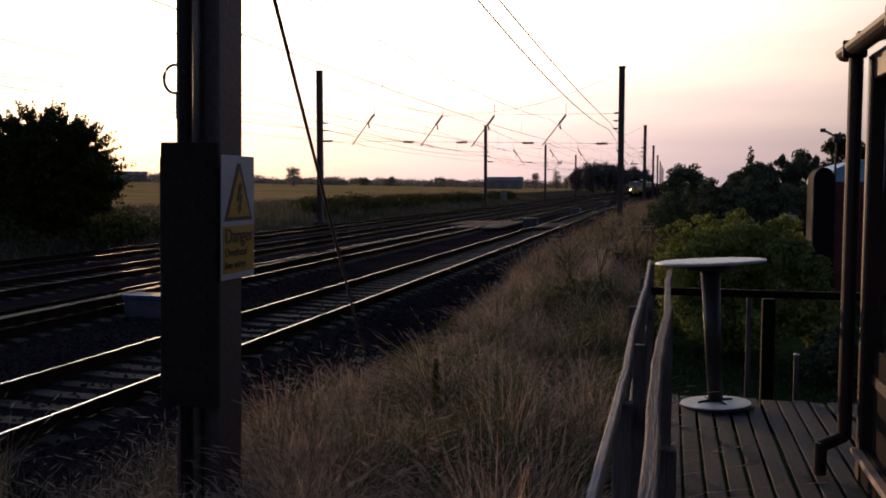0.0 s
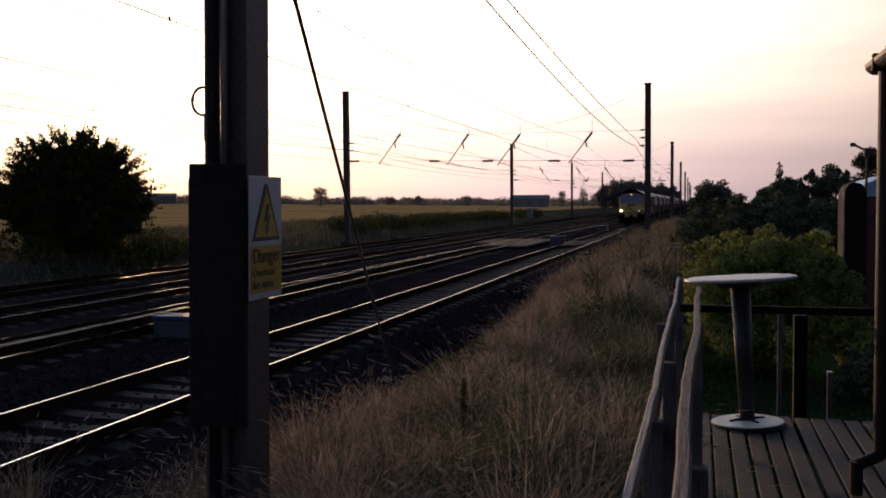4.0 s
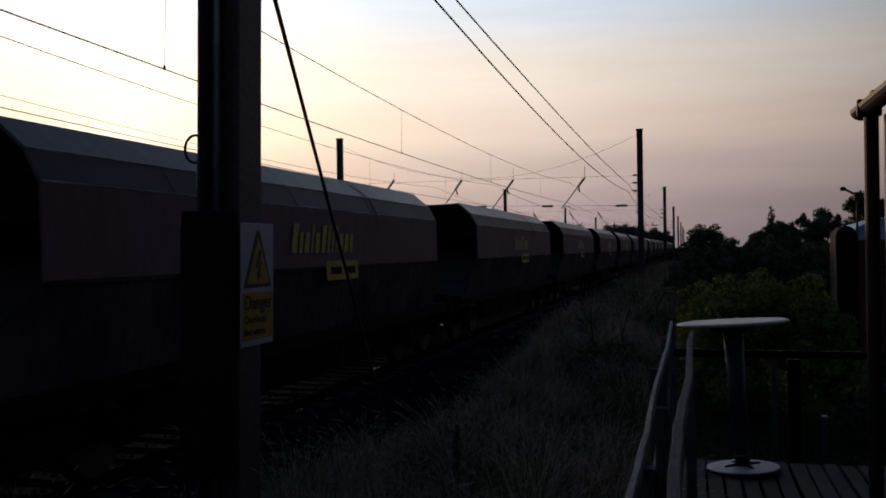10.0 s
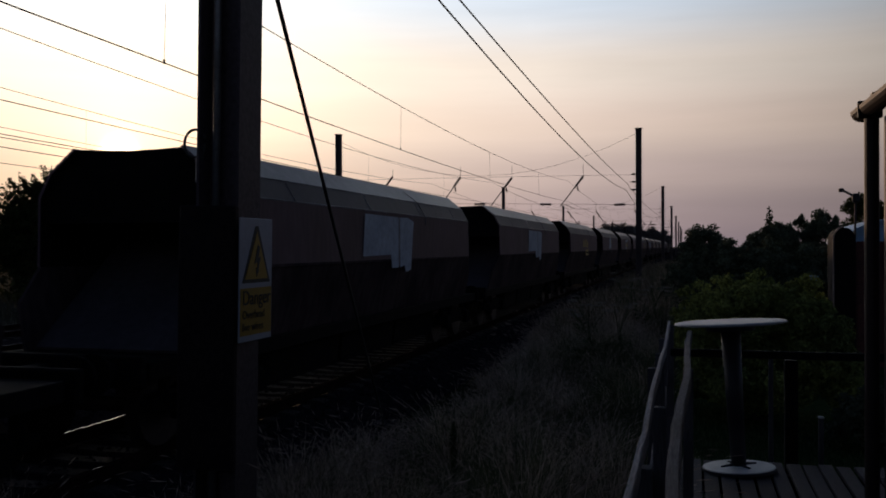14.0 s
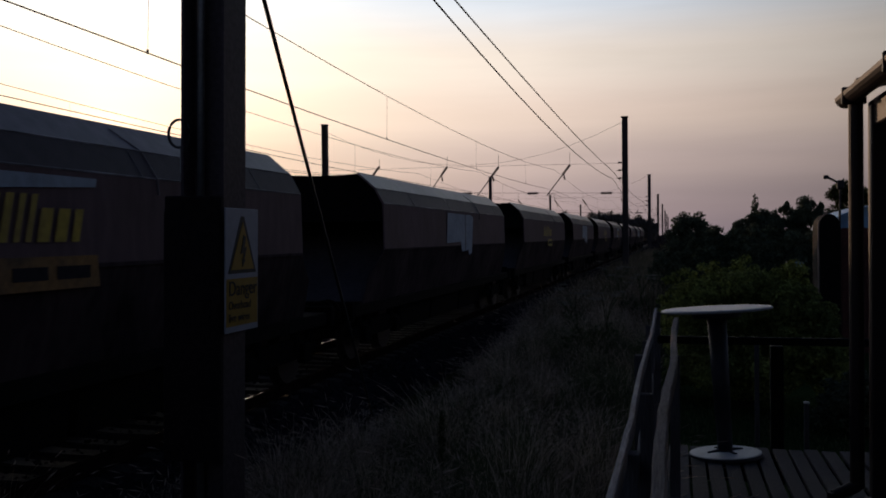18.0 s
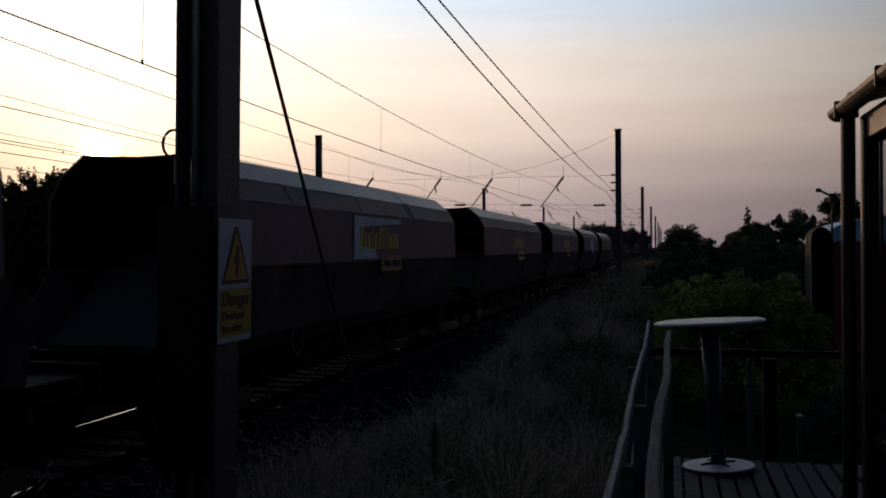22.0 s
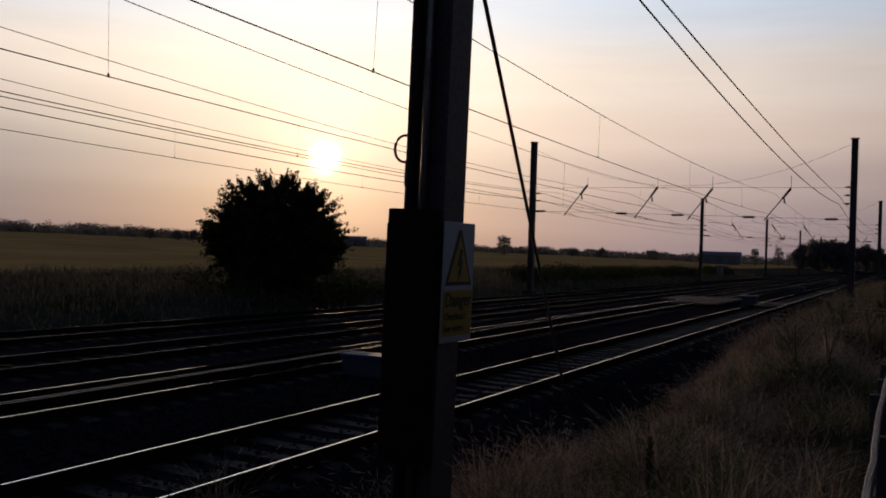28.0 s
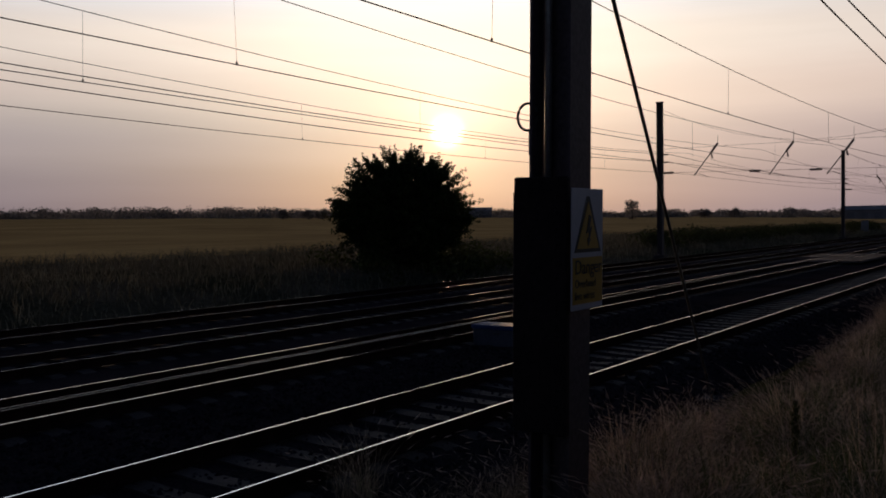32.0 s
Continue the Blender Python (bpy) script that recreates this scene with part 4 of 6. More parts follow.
def make_wagon(marks, m):
    tail = {"name": "with a yellow fleet name", "patch": "with a pale blue repainted patch", "both": "with a torn pale patch on yellow", "torn": "with pale patch and torn strips", "none": "without markings"}[marks]
    w = thing("coal_wagon", m, "dusty grey-brown coal hopper wagon " + tail, "wagon", "wagons of the coal train")
    L = WAGON_LONG
    for s in (-1, 1):
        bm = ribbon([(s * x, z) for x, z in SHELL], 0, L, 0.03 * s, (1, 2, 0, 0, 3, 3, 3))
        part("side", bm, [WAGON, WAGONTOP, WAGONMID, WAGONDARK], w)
        for x, z in SHELL[1:3]:
            part("seam", rod(bm_new(), (s * x, 0.02, z), (s * x, L - 0.02, z), 0.011, seg=5), WAGONSEAM, w)
        for y in (2.1, 5.3, 8.4, 11.2):
            part("seam", rod(bm_new(), (s * SHELL[1][0], y, SHELL[1][1]), (s * SHELL[2][0], y + 0.05, SHELL[2][1]), 0.009, seg=5), WAGONSEAM, w)
        # pale strap that hangs over the shoulder
        strap = [Vector((s * (x + 0.008), y, z)) for x, y, z in ((0.86, 8.5, 3.464), (1.13, 8.66, 3.235), (1.29, 8.72, 2.935), (1.296, 8.73, 2.76))]
        raw("strap", *line_tube(strap, [0.005, 0.006, 0.009, 0.012], 5), WAGONSEAM, w)
        # the lower side leans inwards and reaches out past both ends
        bm = bm_new()
        lower = [(0.0, 2.045), (L, 2.045), (L + 0.5, 1.62), (L + 0.56, 1.05), (-0.56, 1.05), (-0.5, 1.62)]
        a = [bm.verts.new((s * (1.06 + 0.235 * (z - 1.05)), y, z)) for y, z in lower]
        b = [bm.verts.new((s * (1.02 + 0.235 * (z - 1.05)), y, z)) for y, z in lower]
        bm.faces.new(a), bm.faces.new(b[::-1])
        for i in range(6):
            bm.faces.new((a[i], b[i], b[(i + 1) % 6], a[(i + 1) % 6]))
        bmesh.ops.recalc_face_normals(bm, faces=bm.faces)
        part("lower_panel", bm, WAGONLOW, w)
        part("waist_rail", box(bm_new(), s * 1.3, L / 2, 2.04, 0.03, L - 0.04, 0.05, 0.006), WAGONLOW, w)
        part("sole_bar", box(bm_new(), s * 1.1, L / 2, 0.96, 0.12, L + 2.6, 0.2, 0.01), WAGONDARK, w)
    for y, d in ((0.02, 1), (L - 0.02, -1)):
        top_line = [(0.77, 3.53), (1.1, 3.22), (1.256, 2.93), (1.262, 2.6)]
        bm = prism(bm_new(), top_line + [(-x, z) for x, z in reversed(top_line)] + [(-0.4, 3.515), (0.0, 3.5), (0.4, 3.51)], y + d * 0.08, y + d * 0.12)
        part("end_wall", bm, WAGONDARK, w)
        # the sheet slopes from deep inside the body down to the end platform
        bm = bm_new()
        q = [(-1.24, y + d * 2.25, 2.86), (1.24, y + d * 2.25, 2.86), (1.03, y - d * 0.4, 1.08), (-1.03, y - d * 0.4, 1.08)]
        top = [bm.verts.new(v) for v in q]
        low = [bm.verts.new((a, b + d * 0.03, c - 0.06)) for a, b, c in q]
        bm.faces.new(top), bm.faces.new(low[::-1])
        for i in range(4):
            bm.faces.new((top[i], low[i], low[(i + 1) % 4], top[(i + 1) % 4]))
        bmesh.ops.recalc_face_normals(bm, faces=bm.faces)
        part("slope_sheet", bm, CHUTE, w)
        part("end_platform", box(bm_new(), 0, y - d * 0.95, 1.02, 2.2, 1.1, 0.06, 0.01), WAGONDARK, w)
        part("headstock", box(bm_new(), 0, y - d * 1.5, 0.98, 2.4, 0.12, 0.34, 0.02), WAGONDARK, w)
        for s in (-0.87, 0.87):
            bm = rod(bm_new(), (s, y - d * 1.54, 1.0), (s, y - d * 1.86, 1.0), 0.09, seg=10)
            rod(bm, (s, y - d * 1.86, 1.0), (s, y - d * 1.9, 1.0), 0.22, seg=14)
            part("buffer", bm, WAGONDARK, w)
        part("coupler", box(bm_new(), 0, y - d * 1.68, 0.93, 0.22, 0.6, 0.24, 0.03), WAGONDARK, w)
    # load: a lumpy ridge of coal
    bm = bm_new()
    nx, ny = 6, 26
    grid = []
    for j in range(ny + 1):
        y = 0.12 + (L - 0.24) * j / ny
        row = []
        for i in range(nx + 1):
            u = -1 + 2 * i / nx
            z = 3.38 + 0.17 * (1 - u * u) * (0.4 + 0.8 * abs(noise.noise(Vector((u, y * 0.5, 2.0))))) + 0.05 * noise.noise(Vector((u * 4, y * 2.6, 1.0)))
            row.append(bm.verts.new((u * 0.86, y, z)))
        grid.append(row)
    for r0, r1 in zip(grid, grid[1:]):
        for i in range(nx):
            bm.faces.new((r0[i], r0[i + 1], r1[i + 1], r1[i]))
    part("coal_load", bm, COAL, w, "heaped black coal")
    for y in (3.4, 6.35, 9.3):
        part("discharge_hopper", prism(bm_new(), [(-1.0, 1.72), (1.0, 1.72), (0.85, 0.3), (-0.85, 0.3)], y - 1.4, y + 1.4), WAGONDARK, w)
    bogie(w, 0.4, (-0.95, 0.95))
    bogie(w, L - 0.4, (-0.95, 0.95))
    if marks == "both":
        ring = [Vector((1.36, 2.1 + 0.22 * math.cos(a), 0.95 + 0.22 * math.sin(a))) for a in [math.radians(18 * k) for k in range(21)]]
        raw("brake_wheel", *line_tube(ring, 0.014, 5), MASTFAR, w, "thin round brake wheel")
    if marks in ("name", "both"):
        tagged(part("fleet_name", glyph_row(bm_new(), 1.327, 5.0, 2.27, 0.42, 0.235, 0.16), DECALYELLOW, w, "yellow slanting bars of the fleet name"), kind="stuff")
        panel = part("name_panel", flat_panel(bm_new(), 1.322, [(6.3, 1.84), (7.65, 1.84), (7.62, 2.14), (6.28, 2.14)]), LOCODECAL if marks == "both" else DECALYELLOW, w)
        for a, b in ((6.45, 6.9), (7.02, 7.5)):
            part("name_bar", flat_panel(bm_new(), 1.327, [(a, 1.93), (b, 1.93), (b, 2.05), (a, 2.05)]), DECALDARK, panel)
    if marks == "patch":
        for pts in ([(4.85, 2.13), (6.35, 2.15), (6.42, 1.9), (6.8, 1.9), (6.8, 2.86), (4.95, 2.87)], [(6.92, 1.9), (7.2, 1.94), (7.27, 1.8), (7.6, 1.84), (7.8, 2.8), (7.4, 2.87), (6.9, 2.86)]):
            part("painted_patch", flat_panel(bm_new(), 1.32, pts), PATCH, w)
        part("faded_patch", flat_panel(bm_new(), 1.319, [(6.8, 1.92), (6.92, 1.92), (6.9, 2.85), (6.8, 2.85)]), PALEBOX, w)
    elif marks == "torn":
        part("painted_patch", flat_panel(bm_new(), 1.32, [(4.72, 2.15), (6.16, 2.19), (6.2, 2.92), (4.95, 2.86)]), PATCH, w)
        part("name_remnant", flat_panel(bm_new(), 1.318, [(6.17, 2.25), (6.3, 2.3), (6.34, 2.5), (6.42, 2.62), (6.34, 2.86), (6.24, 2.8)]), DECALYELLOW, w, "torn yellow remnant of the fleet name")
        for pts in ([(6.36, 1.84), (6.44, 2.0), (6.52, 1.86), (6.56, 2.3), (6.62, 2.72), (6.5, 2.66), (6.46, 2.4), (6.38, 2.3)], [(6.6, 1.9), (6.68, 1.82), (6.72, 2.8), (6.64, 2.74)]):
            part("torn_strip", flat_panel(bm_new(), 1.32, pts), PALEBOX, w)
    elif marks == "both":
        for pts in ([(4.75, 2.66), (5.75, 2.7), (7.6, 2.79), (7.62, 2.87), (4.75, 2.87)], [(4.72, 2.1), (6.05, 2.1), (5.9, 2.27), (5.5, 2.32), (4.74, 2.32)], [(4.74, 2.32), (5.05, 2.32), (5.05, 2.66), (4.75, 2.66)]):
            part("painted_patch", flat_panel(bm_new(), 1.3225, pts), PATCH, w)
    return w


def rounded(width, height, r):
    """The outline of a panel with rounded corners, about its middle."""
    out = []
    for sx, sz, a0 in ((1, 1, 0), (-1, 1, 90), (-1, -1, 180), (1, -1, 270)):
        for a in (0, 30, 60, 90):
            q = math.radians(a0 + a)
            out.append((sx * (width / 2 - r) + r * math.cos(q), sz * (height / 2 - r) + r * math.sin(q)))
    return out


def make_loco(m):
    loco = thing("diesel_locomotive", m, "dark green and yellow diesel freight locomotive with its headlights lit", "locomotive")
    L = 17.65
    roof = [(1.31, 2.95), (1.32, 3.14), (1.22, 3.24), (0.85, 3.44), (0.52, 3.63), (0.2, 3.73), (-0.2, 3.73), (-0.52, 3.63), (-0.85, 3.44), (-1.22, 3.24), (-1.32, 3.14), (-1.31, 2.95)]
    part("body", box(bm_new(), 0, L / 2, 2.28, 2.58, L - 5.2, 1.36, 0.02), LOCOGREEN, loco, "dark green louvred body")
    bm = prism(bm_new(), roof, 0.75, L - 0.75)
    part("roof", bm, LOCOROOF, loco, "grey curved roof")
    for y0, d in ((0.0, 1), (L, -1)):
        cab = new("cab")
        cab.parent, cab.matrix_local = loco, Matrix.Translation((0, y0, 0)) @ (Matrix() if d > 0 else Matrix.Rotation(math.pi, 4, "Z"))
        # cab shell: nose, raked windscreen and side walls
        bm = bm_new()
        side = [(0.12, 1.15), (0.0, 1.35), (0.0, 2.2), (0.13, 3.2), (2.6, 3.2), (2.6, 1.15)]
        a = [bm.verts.new((1.3, y, z)) for y, z in side]
        b = [bm.verts.new((-1.3, y, z)) for y, z in side]
        n = len(a)
        bm.faces.new(a), bm.faces.new(b[::-1])
        for i in range(n):
            bm.faces.new((a[i], b[i], b[(i + 1) % n], a[(i + 1) % n]))
        bmesh.ops.recalc_face_normals(bm, faces=bm.faces)
        for f in bm.faces:
            f.material_index = 0 if abs(f.normal.y) > 0.5 and f.calc_center_median().y < 1 else 1
        bmesh.ops.bevel(bm, geom=[e for e in bm.edges if abs(e.verts[0].co.x - e.verts[1].co.x) < 0.01 and e.calc_face_angle(0) > 1.2 and e.verts[0].co.y < 0.5 and e.verts[1].co.y < 0.5], offset=0.09, segments=3, affect="EDGES")
        part("cab_shell", bm, [LOCOYELLOW, LOCOGREEN], cab, "yellow cab front with green sides", smooth=False)
        # yellow wrap on each side, with the fleet number as bars
        for s in (-1, 1):
            panel = part("side_panel", flat_panel(bm_new(), s * 1.306, [(0.42, 1.42), (1.36, 1.48), (1.2, 2.2), (0.12, 2.24), (0.12, 1.6)]), LOCOYELLOW, cab)
            part("upper_panel", flat_panel(bm_new(), s * 1.328, [(0.21, 2.985), (0.85, 2.985), (0.85, 3.13), (0.24, 3.13)]), LOCOYELLOW, cab)
            for a0, a1, z0, z1 in ((0.36, 1.05, 2.1, 2.15), (0.36, 1.08, 1.94, 2.01), (0.5, 1.12, 1.7, 1.87)):
                part("number_bar", flat_panel(bm_new(), s * 1.311, [(a0, z0), (a1, z0), (a1, z1), (a0, z1)]), LOCOBLACK, panel)
            win = part("side_window", flat_panel(bm_new(), s * 1.309, [(0.36, 2.27), (0.29, 2.36), (0.29, 2.86), (0.36, 2.95), (1.33, 2.95), (1.33, 2.26)]), SIDEGLASS, cab)
            for yy in (0.52, 0.9):
                part("window_bar", box(bm_new(), s * 1.313, yy, 2.61, 0.016, 0.03, 0.68), LOCOROOF, win)
            part("front_pillar", flat_panel(bm_new(), s * 1.307, [(0.03, 2.24), (0.27, 2.24), (0.27, 2.98), (0.12, 2.98)]), LOCOYELLOW, cab)
            part("window_sill", box(bm_new(), s * 1.313, 0.83, 2.25, 0.016, 1.06, 0.03), LOCOROOF, win)
            part("window_head", box(bm_new(), s * 1.313, 0.83, 2.962, 0.016, 1.06, 0.03), LOCOROOF, win)
            part("cab_door", flat_panel(bm_new(), s * 1.307, [(1.5, 1.25), (2.05, 1.25), (2.05, 2.95), (1.5, 2.95)]), LOCOGREEN, cab)
            bm = rod(bm_new(), (s * 1.34, 1.44, 1.3), (s * 1.34, 1.44, 2.7), 0.016, seg=6)
            rod(bm, (s * 1.34, 2.12, 1.3), (s * 1.34, 2.12, 2.7), 0.016, seg=6)
            part("handrail", bm, LOCOROOF, cab)
        # windscreens in the raked face
        rake = Matrix.Rotation(-math.atan2(0.13, 1.0), 4, "X")
        for s in (-0.565, 0.565):
            seat = Matrix.Translation((s, 0.06, 2.66)) @ rake
            bm = prism(bm_new(), rounded(1.1, 0.86, 0.17), -0.012, 0.03)
            bmesh.ops.transform(bm, matrix=seat, verts=bm.verts)
            frame = part("windscreen_frame", bm, LOCOCREAM, cab, "grimy cream windscreen surround")
            bm = prism(bm_new(), rounded(1.03, 0.79, 0.14), -0.018, 0.03)
            bmesh.ops.transform(bm, matrix=seat, verts=bm.verts)
            part("gasket", bm, LOCOBLACK, frame)
            bm = prism(bm_new(), rounded(0.985, 0.745, 0.12), -0.022, 0.03)
            bmesh.ops.transform(bm, matrix=seat, verts=bm.verts)
            part("windscreen", bm, WINDSCREEN, frame, "dark blue windscreen")
        # dark hood of the roof over the face
        bm = prism(bm_new(), roof, 0.2, 0.8)
        part("roof_hood", bm, LOCOBLACK if d > 0 else LOCOROOF, cab, "black front edge of the roof" if d > 0 else "grey end of the roof")
        part("brow", prism(bm_new(), [(-0.8, 3.19), (0.8, 3.19), (0.45, 3.28), (0.0, 3.3), (-0.45, 3.28)], 0.11, 0.199), LOCOCREAM, cab)
        arch = [(1.2, 2.98), (1.08, 3.1), (0.8, 3.2), (0.45, 3.28), (0.0, 3.3), (-0.45, 3.28), (-0.8, 3.2), (-1.08, 3.1), (-1.2, 2.98)]
        part("dark_brow", prism(bm_new(), [(-1.303, 2.98), (-1.31, 3.14), (-1.2, 3.23), (-0.85, 3.42), (-0.5, 3.6), (0.5, 3.6), (0.85, 3.42), (1.2, 3.23), (1.31, 3.14), (1.303, 2.98)] + arch, 0.09, 0.205), LOCOBLACK, cab, "sooty black brow over the windscreens")
        bm = bm_new()
        for k in range(2):
            box(bm, 0, -0.01, 2.12 - 0.1 * k, 0.62 + 0.14 * k, 0.02, 0.07, 0.005)
        part("name_plate", bm, DECALDARK, cab)
        for xa, za, xb, zb in ((-0.42, 1.42, -0.3, 1.24), (-0.16, 1.72, -0.02, 1.56), (0.02, 1.7, 0.1, 1.5), (0.3, 1.5, 0.42, 1.28), (0.46, 1.44, 0.62, 1.3)):
            part("brake_hose", rod(bm_new(), (xa, -0.02, za), (xb, -0.05, zb), 0.045, seg=8), HOSE, cab)
        part("nose_door", box(bm_new(), 0, 0.0, 1.72, 0.5, 0.03, 0.62, 0.02), LOCOYELLOW, cab, "dirty yellow nose panel")
        for s in (-1, 1):
            part("lamp_box", box(bm_new(), s * 0.91, -0.01, 1.49, 0.46, 0.05, 0.22, 0.03), LOCOYELLOW, cab)
            for xx, rr, on in ((1.02, 0.085, s < 0), (0.8, 0.04, True)):
                mat = (HEADLAMP if on and rr > 0.06 else MARKER if on else SIDEGLASS) if d > 0 else LENSOFF
                part("headlight" if rr > 0.06 else "marker_light", rod(bm_new(), (s * xx, -0.01, 1.49), (s * xx, -0.065, 1.49), rr, seg=16), mat, cab)
        part("top_light", rod(bm_new(), (0, 0.14, 3.2), (0, 0.07, 3.2), 0.055, seg=14), MARKER if d > 0 else LENSOFF, cab)
        part("skirt", box(bm_new(), -0.05, 0.06, 1.02, 1.5, 0.12, 0.34, 0.02), LOCOYELLOW, cab)
        part("buffer_beam", box(bm_new(), 0, 0.12, 0.92, 2.5, 0.2, 0.5, 0.03), LOCOBLACK, cab)
        for s in (-0.87, 0.87):
            bm = rod(bm_new(), (s, 0.1, 1.02), (s, -0.42, 1.02), 0.1, seg=10)
            rod(bm, (s, -0.42, 1.02), (s, -0.47, 1.02), 0.25, seg=16)
            part("buffer", bm, LOCOBLACK, cab)
        part("coupling", box(bm_new(), 0.05, -0.1, 0.95, 0.3, 0.5, 0.3, 0.04), LOCOBLACK, cab)
        bm = prism(bm_new(), [(-1.2, 0.62), (1.2, 0.62), (1.15, 0.2), (0.2, 0.16), (-0.2, 0.16), (-1.15, 0.2)], -0.05, 0.02)
        part("snow_plough", bm, LOCOBLACK, cab)
    # louvres, grilles and frames of the body sides
    for s in (-1, 1):
        bay = part("radiator_louvres", box(bm_new(), s * 1.295, 8.93, 2.32, 0.02, 6.85, 1.12), LOCOBLACK, loco)
        for k in range(15):
            z = 1.83 + 0.071 * k
            bm = bm_new()
            for y0 in (5.55, 8.97):
                box(bm, s * 1.312, y0 + 1.67, z, 0.035, 3.36, 0.026, turn=Matrix.Rotation(s * 0.5, 4, "Y"))
            part("slat", bm, LOUVRE, bay)
        part("intake_grille", box(bm_new(), s * 1.3, 4.25, 2.38, 0.02, 2.2, 1.08), LOCOBLACK, loco)
        part("rear_grille", box(bm_new(), s * 1.3, 14.3, 2.33, 0.02, 1.9, 1.1), LOCOBLACK, loco)
        tagged(part("fleet_name", glyph_row(bm_new(), s * 1.3165, 7.4, 2.0, 0.62, 0.34, 0.26), LOCODECAL, loco, "yellow fleet lettering shapes on the louvres"), kind="stuff")
        part("sill_stripe", box(bm_new(), s * 1.315, L / 2, 1.66, 0.06, L - 3.2, 0.085, 0.008), LOUVRE, loco, "pale grimy sill rail")
        part("sole_frame", box(bm_new(), s * 1.18, L / 2, 1.28, 0.2, L - 1.0, 0.6, 0.02), LOCOBLACK, loco)
        for yy in (3.05, 5.46, 12.4, 13.2, 15.3):
            part("body_joint", box(bm_new(), s * 1.3, yy, 2.3, 0.025, 0.05, 1.3), LOCOBLACK, loco)
    bm = bm_new()
    box(bm, 0, L / 2, 0.72, 2.3, 4.4, 0.66, 0.08)
    rod(bm, (1.0, 6.7, 0.75), (1.0, 10.7, 0.75), 0.26, seg=10)
    part("fuel_tank", bm, LOCOBLACK, loco)
    for y, deep in ((5.2, 3.4), (14.1, 3.2)):
        bm = bm_new()
        low = [bm.verts.new((a, y + b * deep / 2, 3.5)) for a, b in ((-0.72, -1), (0.72, -1), (0.72, 1), (-0.72, 1))]
        top = [bm.verts.new((a, y + b * (deep / 2 - 0.55), 3.80)) for a, b in ((-0.26, -1), (0.26, -1), (0.26, 1), (-0.26, 1))]
        bm.faces.new(top), bm.faces.new(low[::-1])
        for i in range(4):
            bm.faces.new((low[i], low[(i + 1) % 4], top[(i + 1) % 4], top[i]))
        bmesh.ops.recalc_face_normals(bm, faces=bm.faces)
        part("roof_vent", bm, COAL, loco, "sooty brown roof vent")
    part("roof_line", box(bm_new(), 0.42, 9.3, 3.665, 0.1, 2.2, 0.03), LOCOBLACK, loco)
    for k in range(6):
        part("roof_stub", rod(bm_new(), (0.45, 3.0 + 2.1 * k, 3.6), (0.45, 3.0 + 2.1 * k, 3.69), 0.06, seg=8), LOCOBLACK, loco)
    for y in (2.75, 13.2):
        part("roof_joint", prism(bm_new(), [(x * 1.008, z + 0.012) for x, z in roof], y - 0.06, y + 0.06), LOCOBLACK, loco)
    bogie(loco, 3.4, (-1.7, 0.0, 1.7), 0.53)
    bogie(loco, L - 3.4, (-1.7, 0.0, 1.7), 0.53)
    return loco


locomotive = make_loco(pose(-6.7, 180, 0))
MARKS = ["patch", "name", "name", "name", "name", "name", "patch", "patch", "name", "torn", "both", "patch", "name", "patch", "name", "both", "name", "name", "patch", "none"]
pattern = {k: make_wagon(k, pose(-6.7, 220, 0)) for k in ("patch", "name", "both", "torn", "none")}
wagons, used = [], set()
for k, kind in enumerate(MARKS):
    if kind in used:
        wagons.append(copy_thing(pattern[kind], pose(-6.7, 220 + WAGON_STEP * k, 0)))
    else:
        wagons.append(pattern[kind])
        used.add(kind)

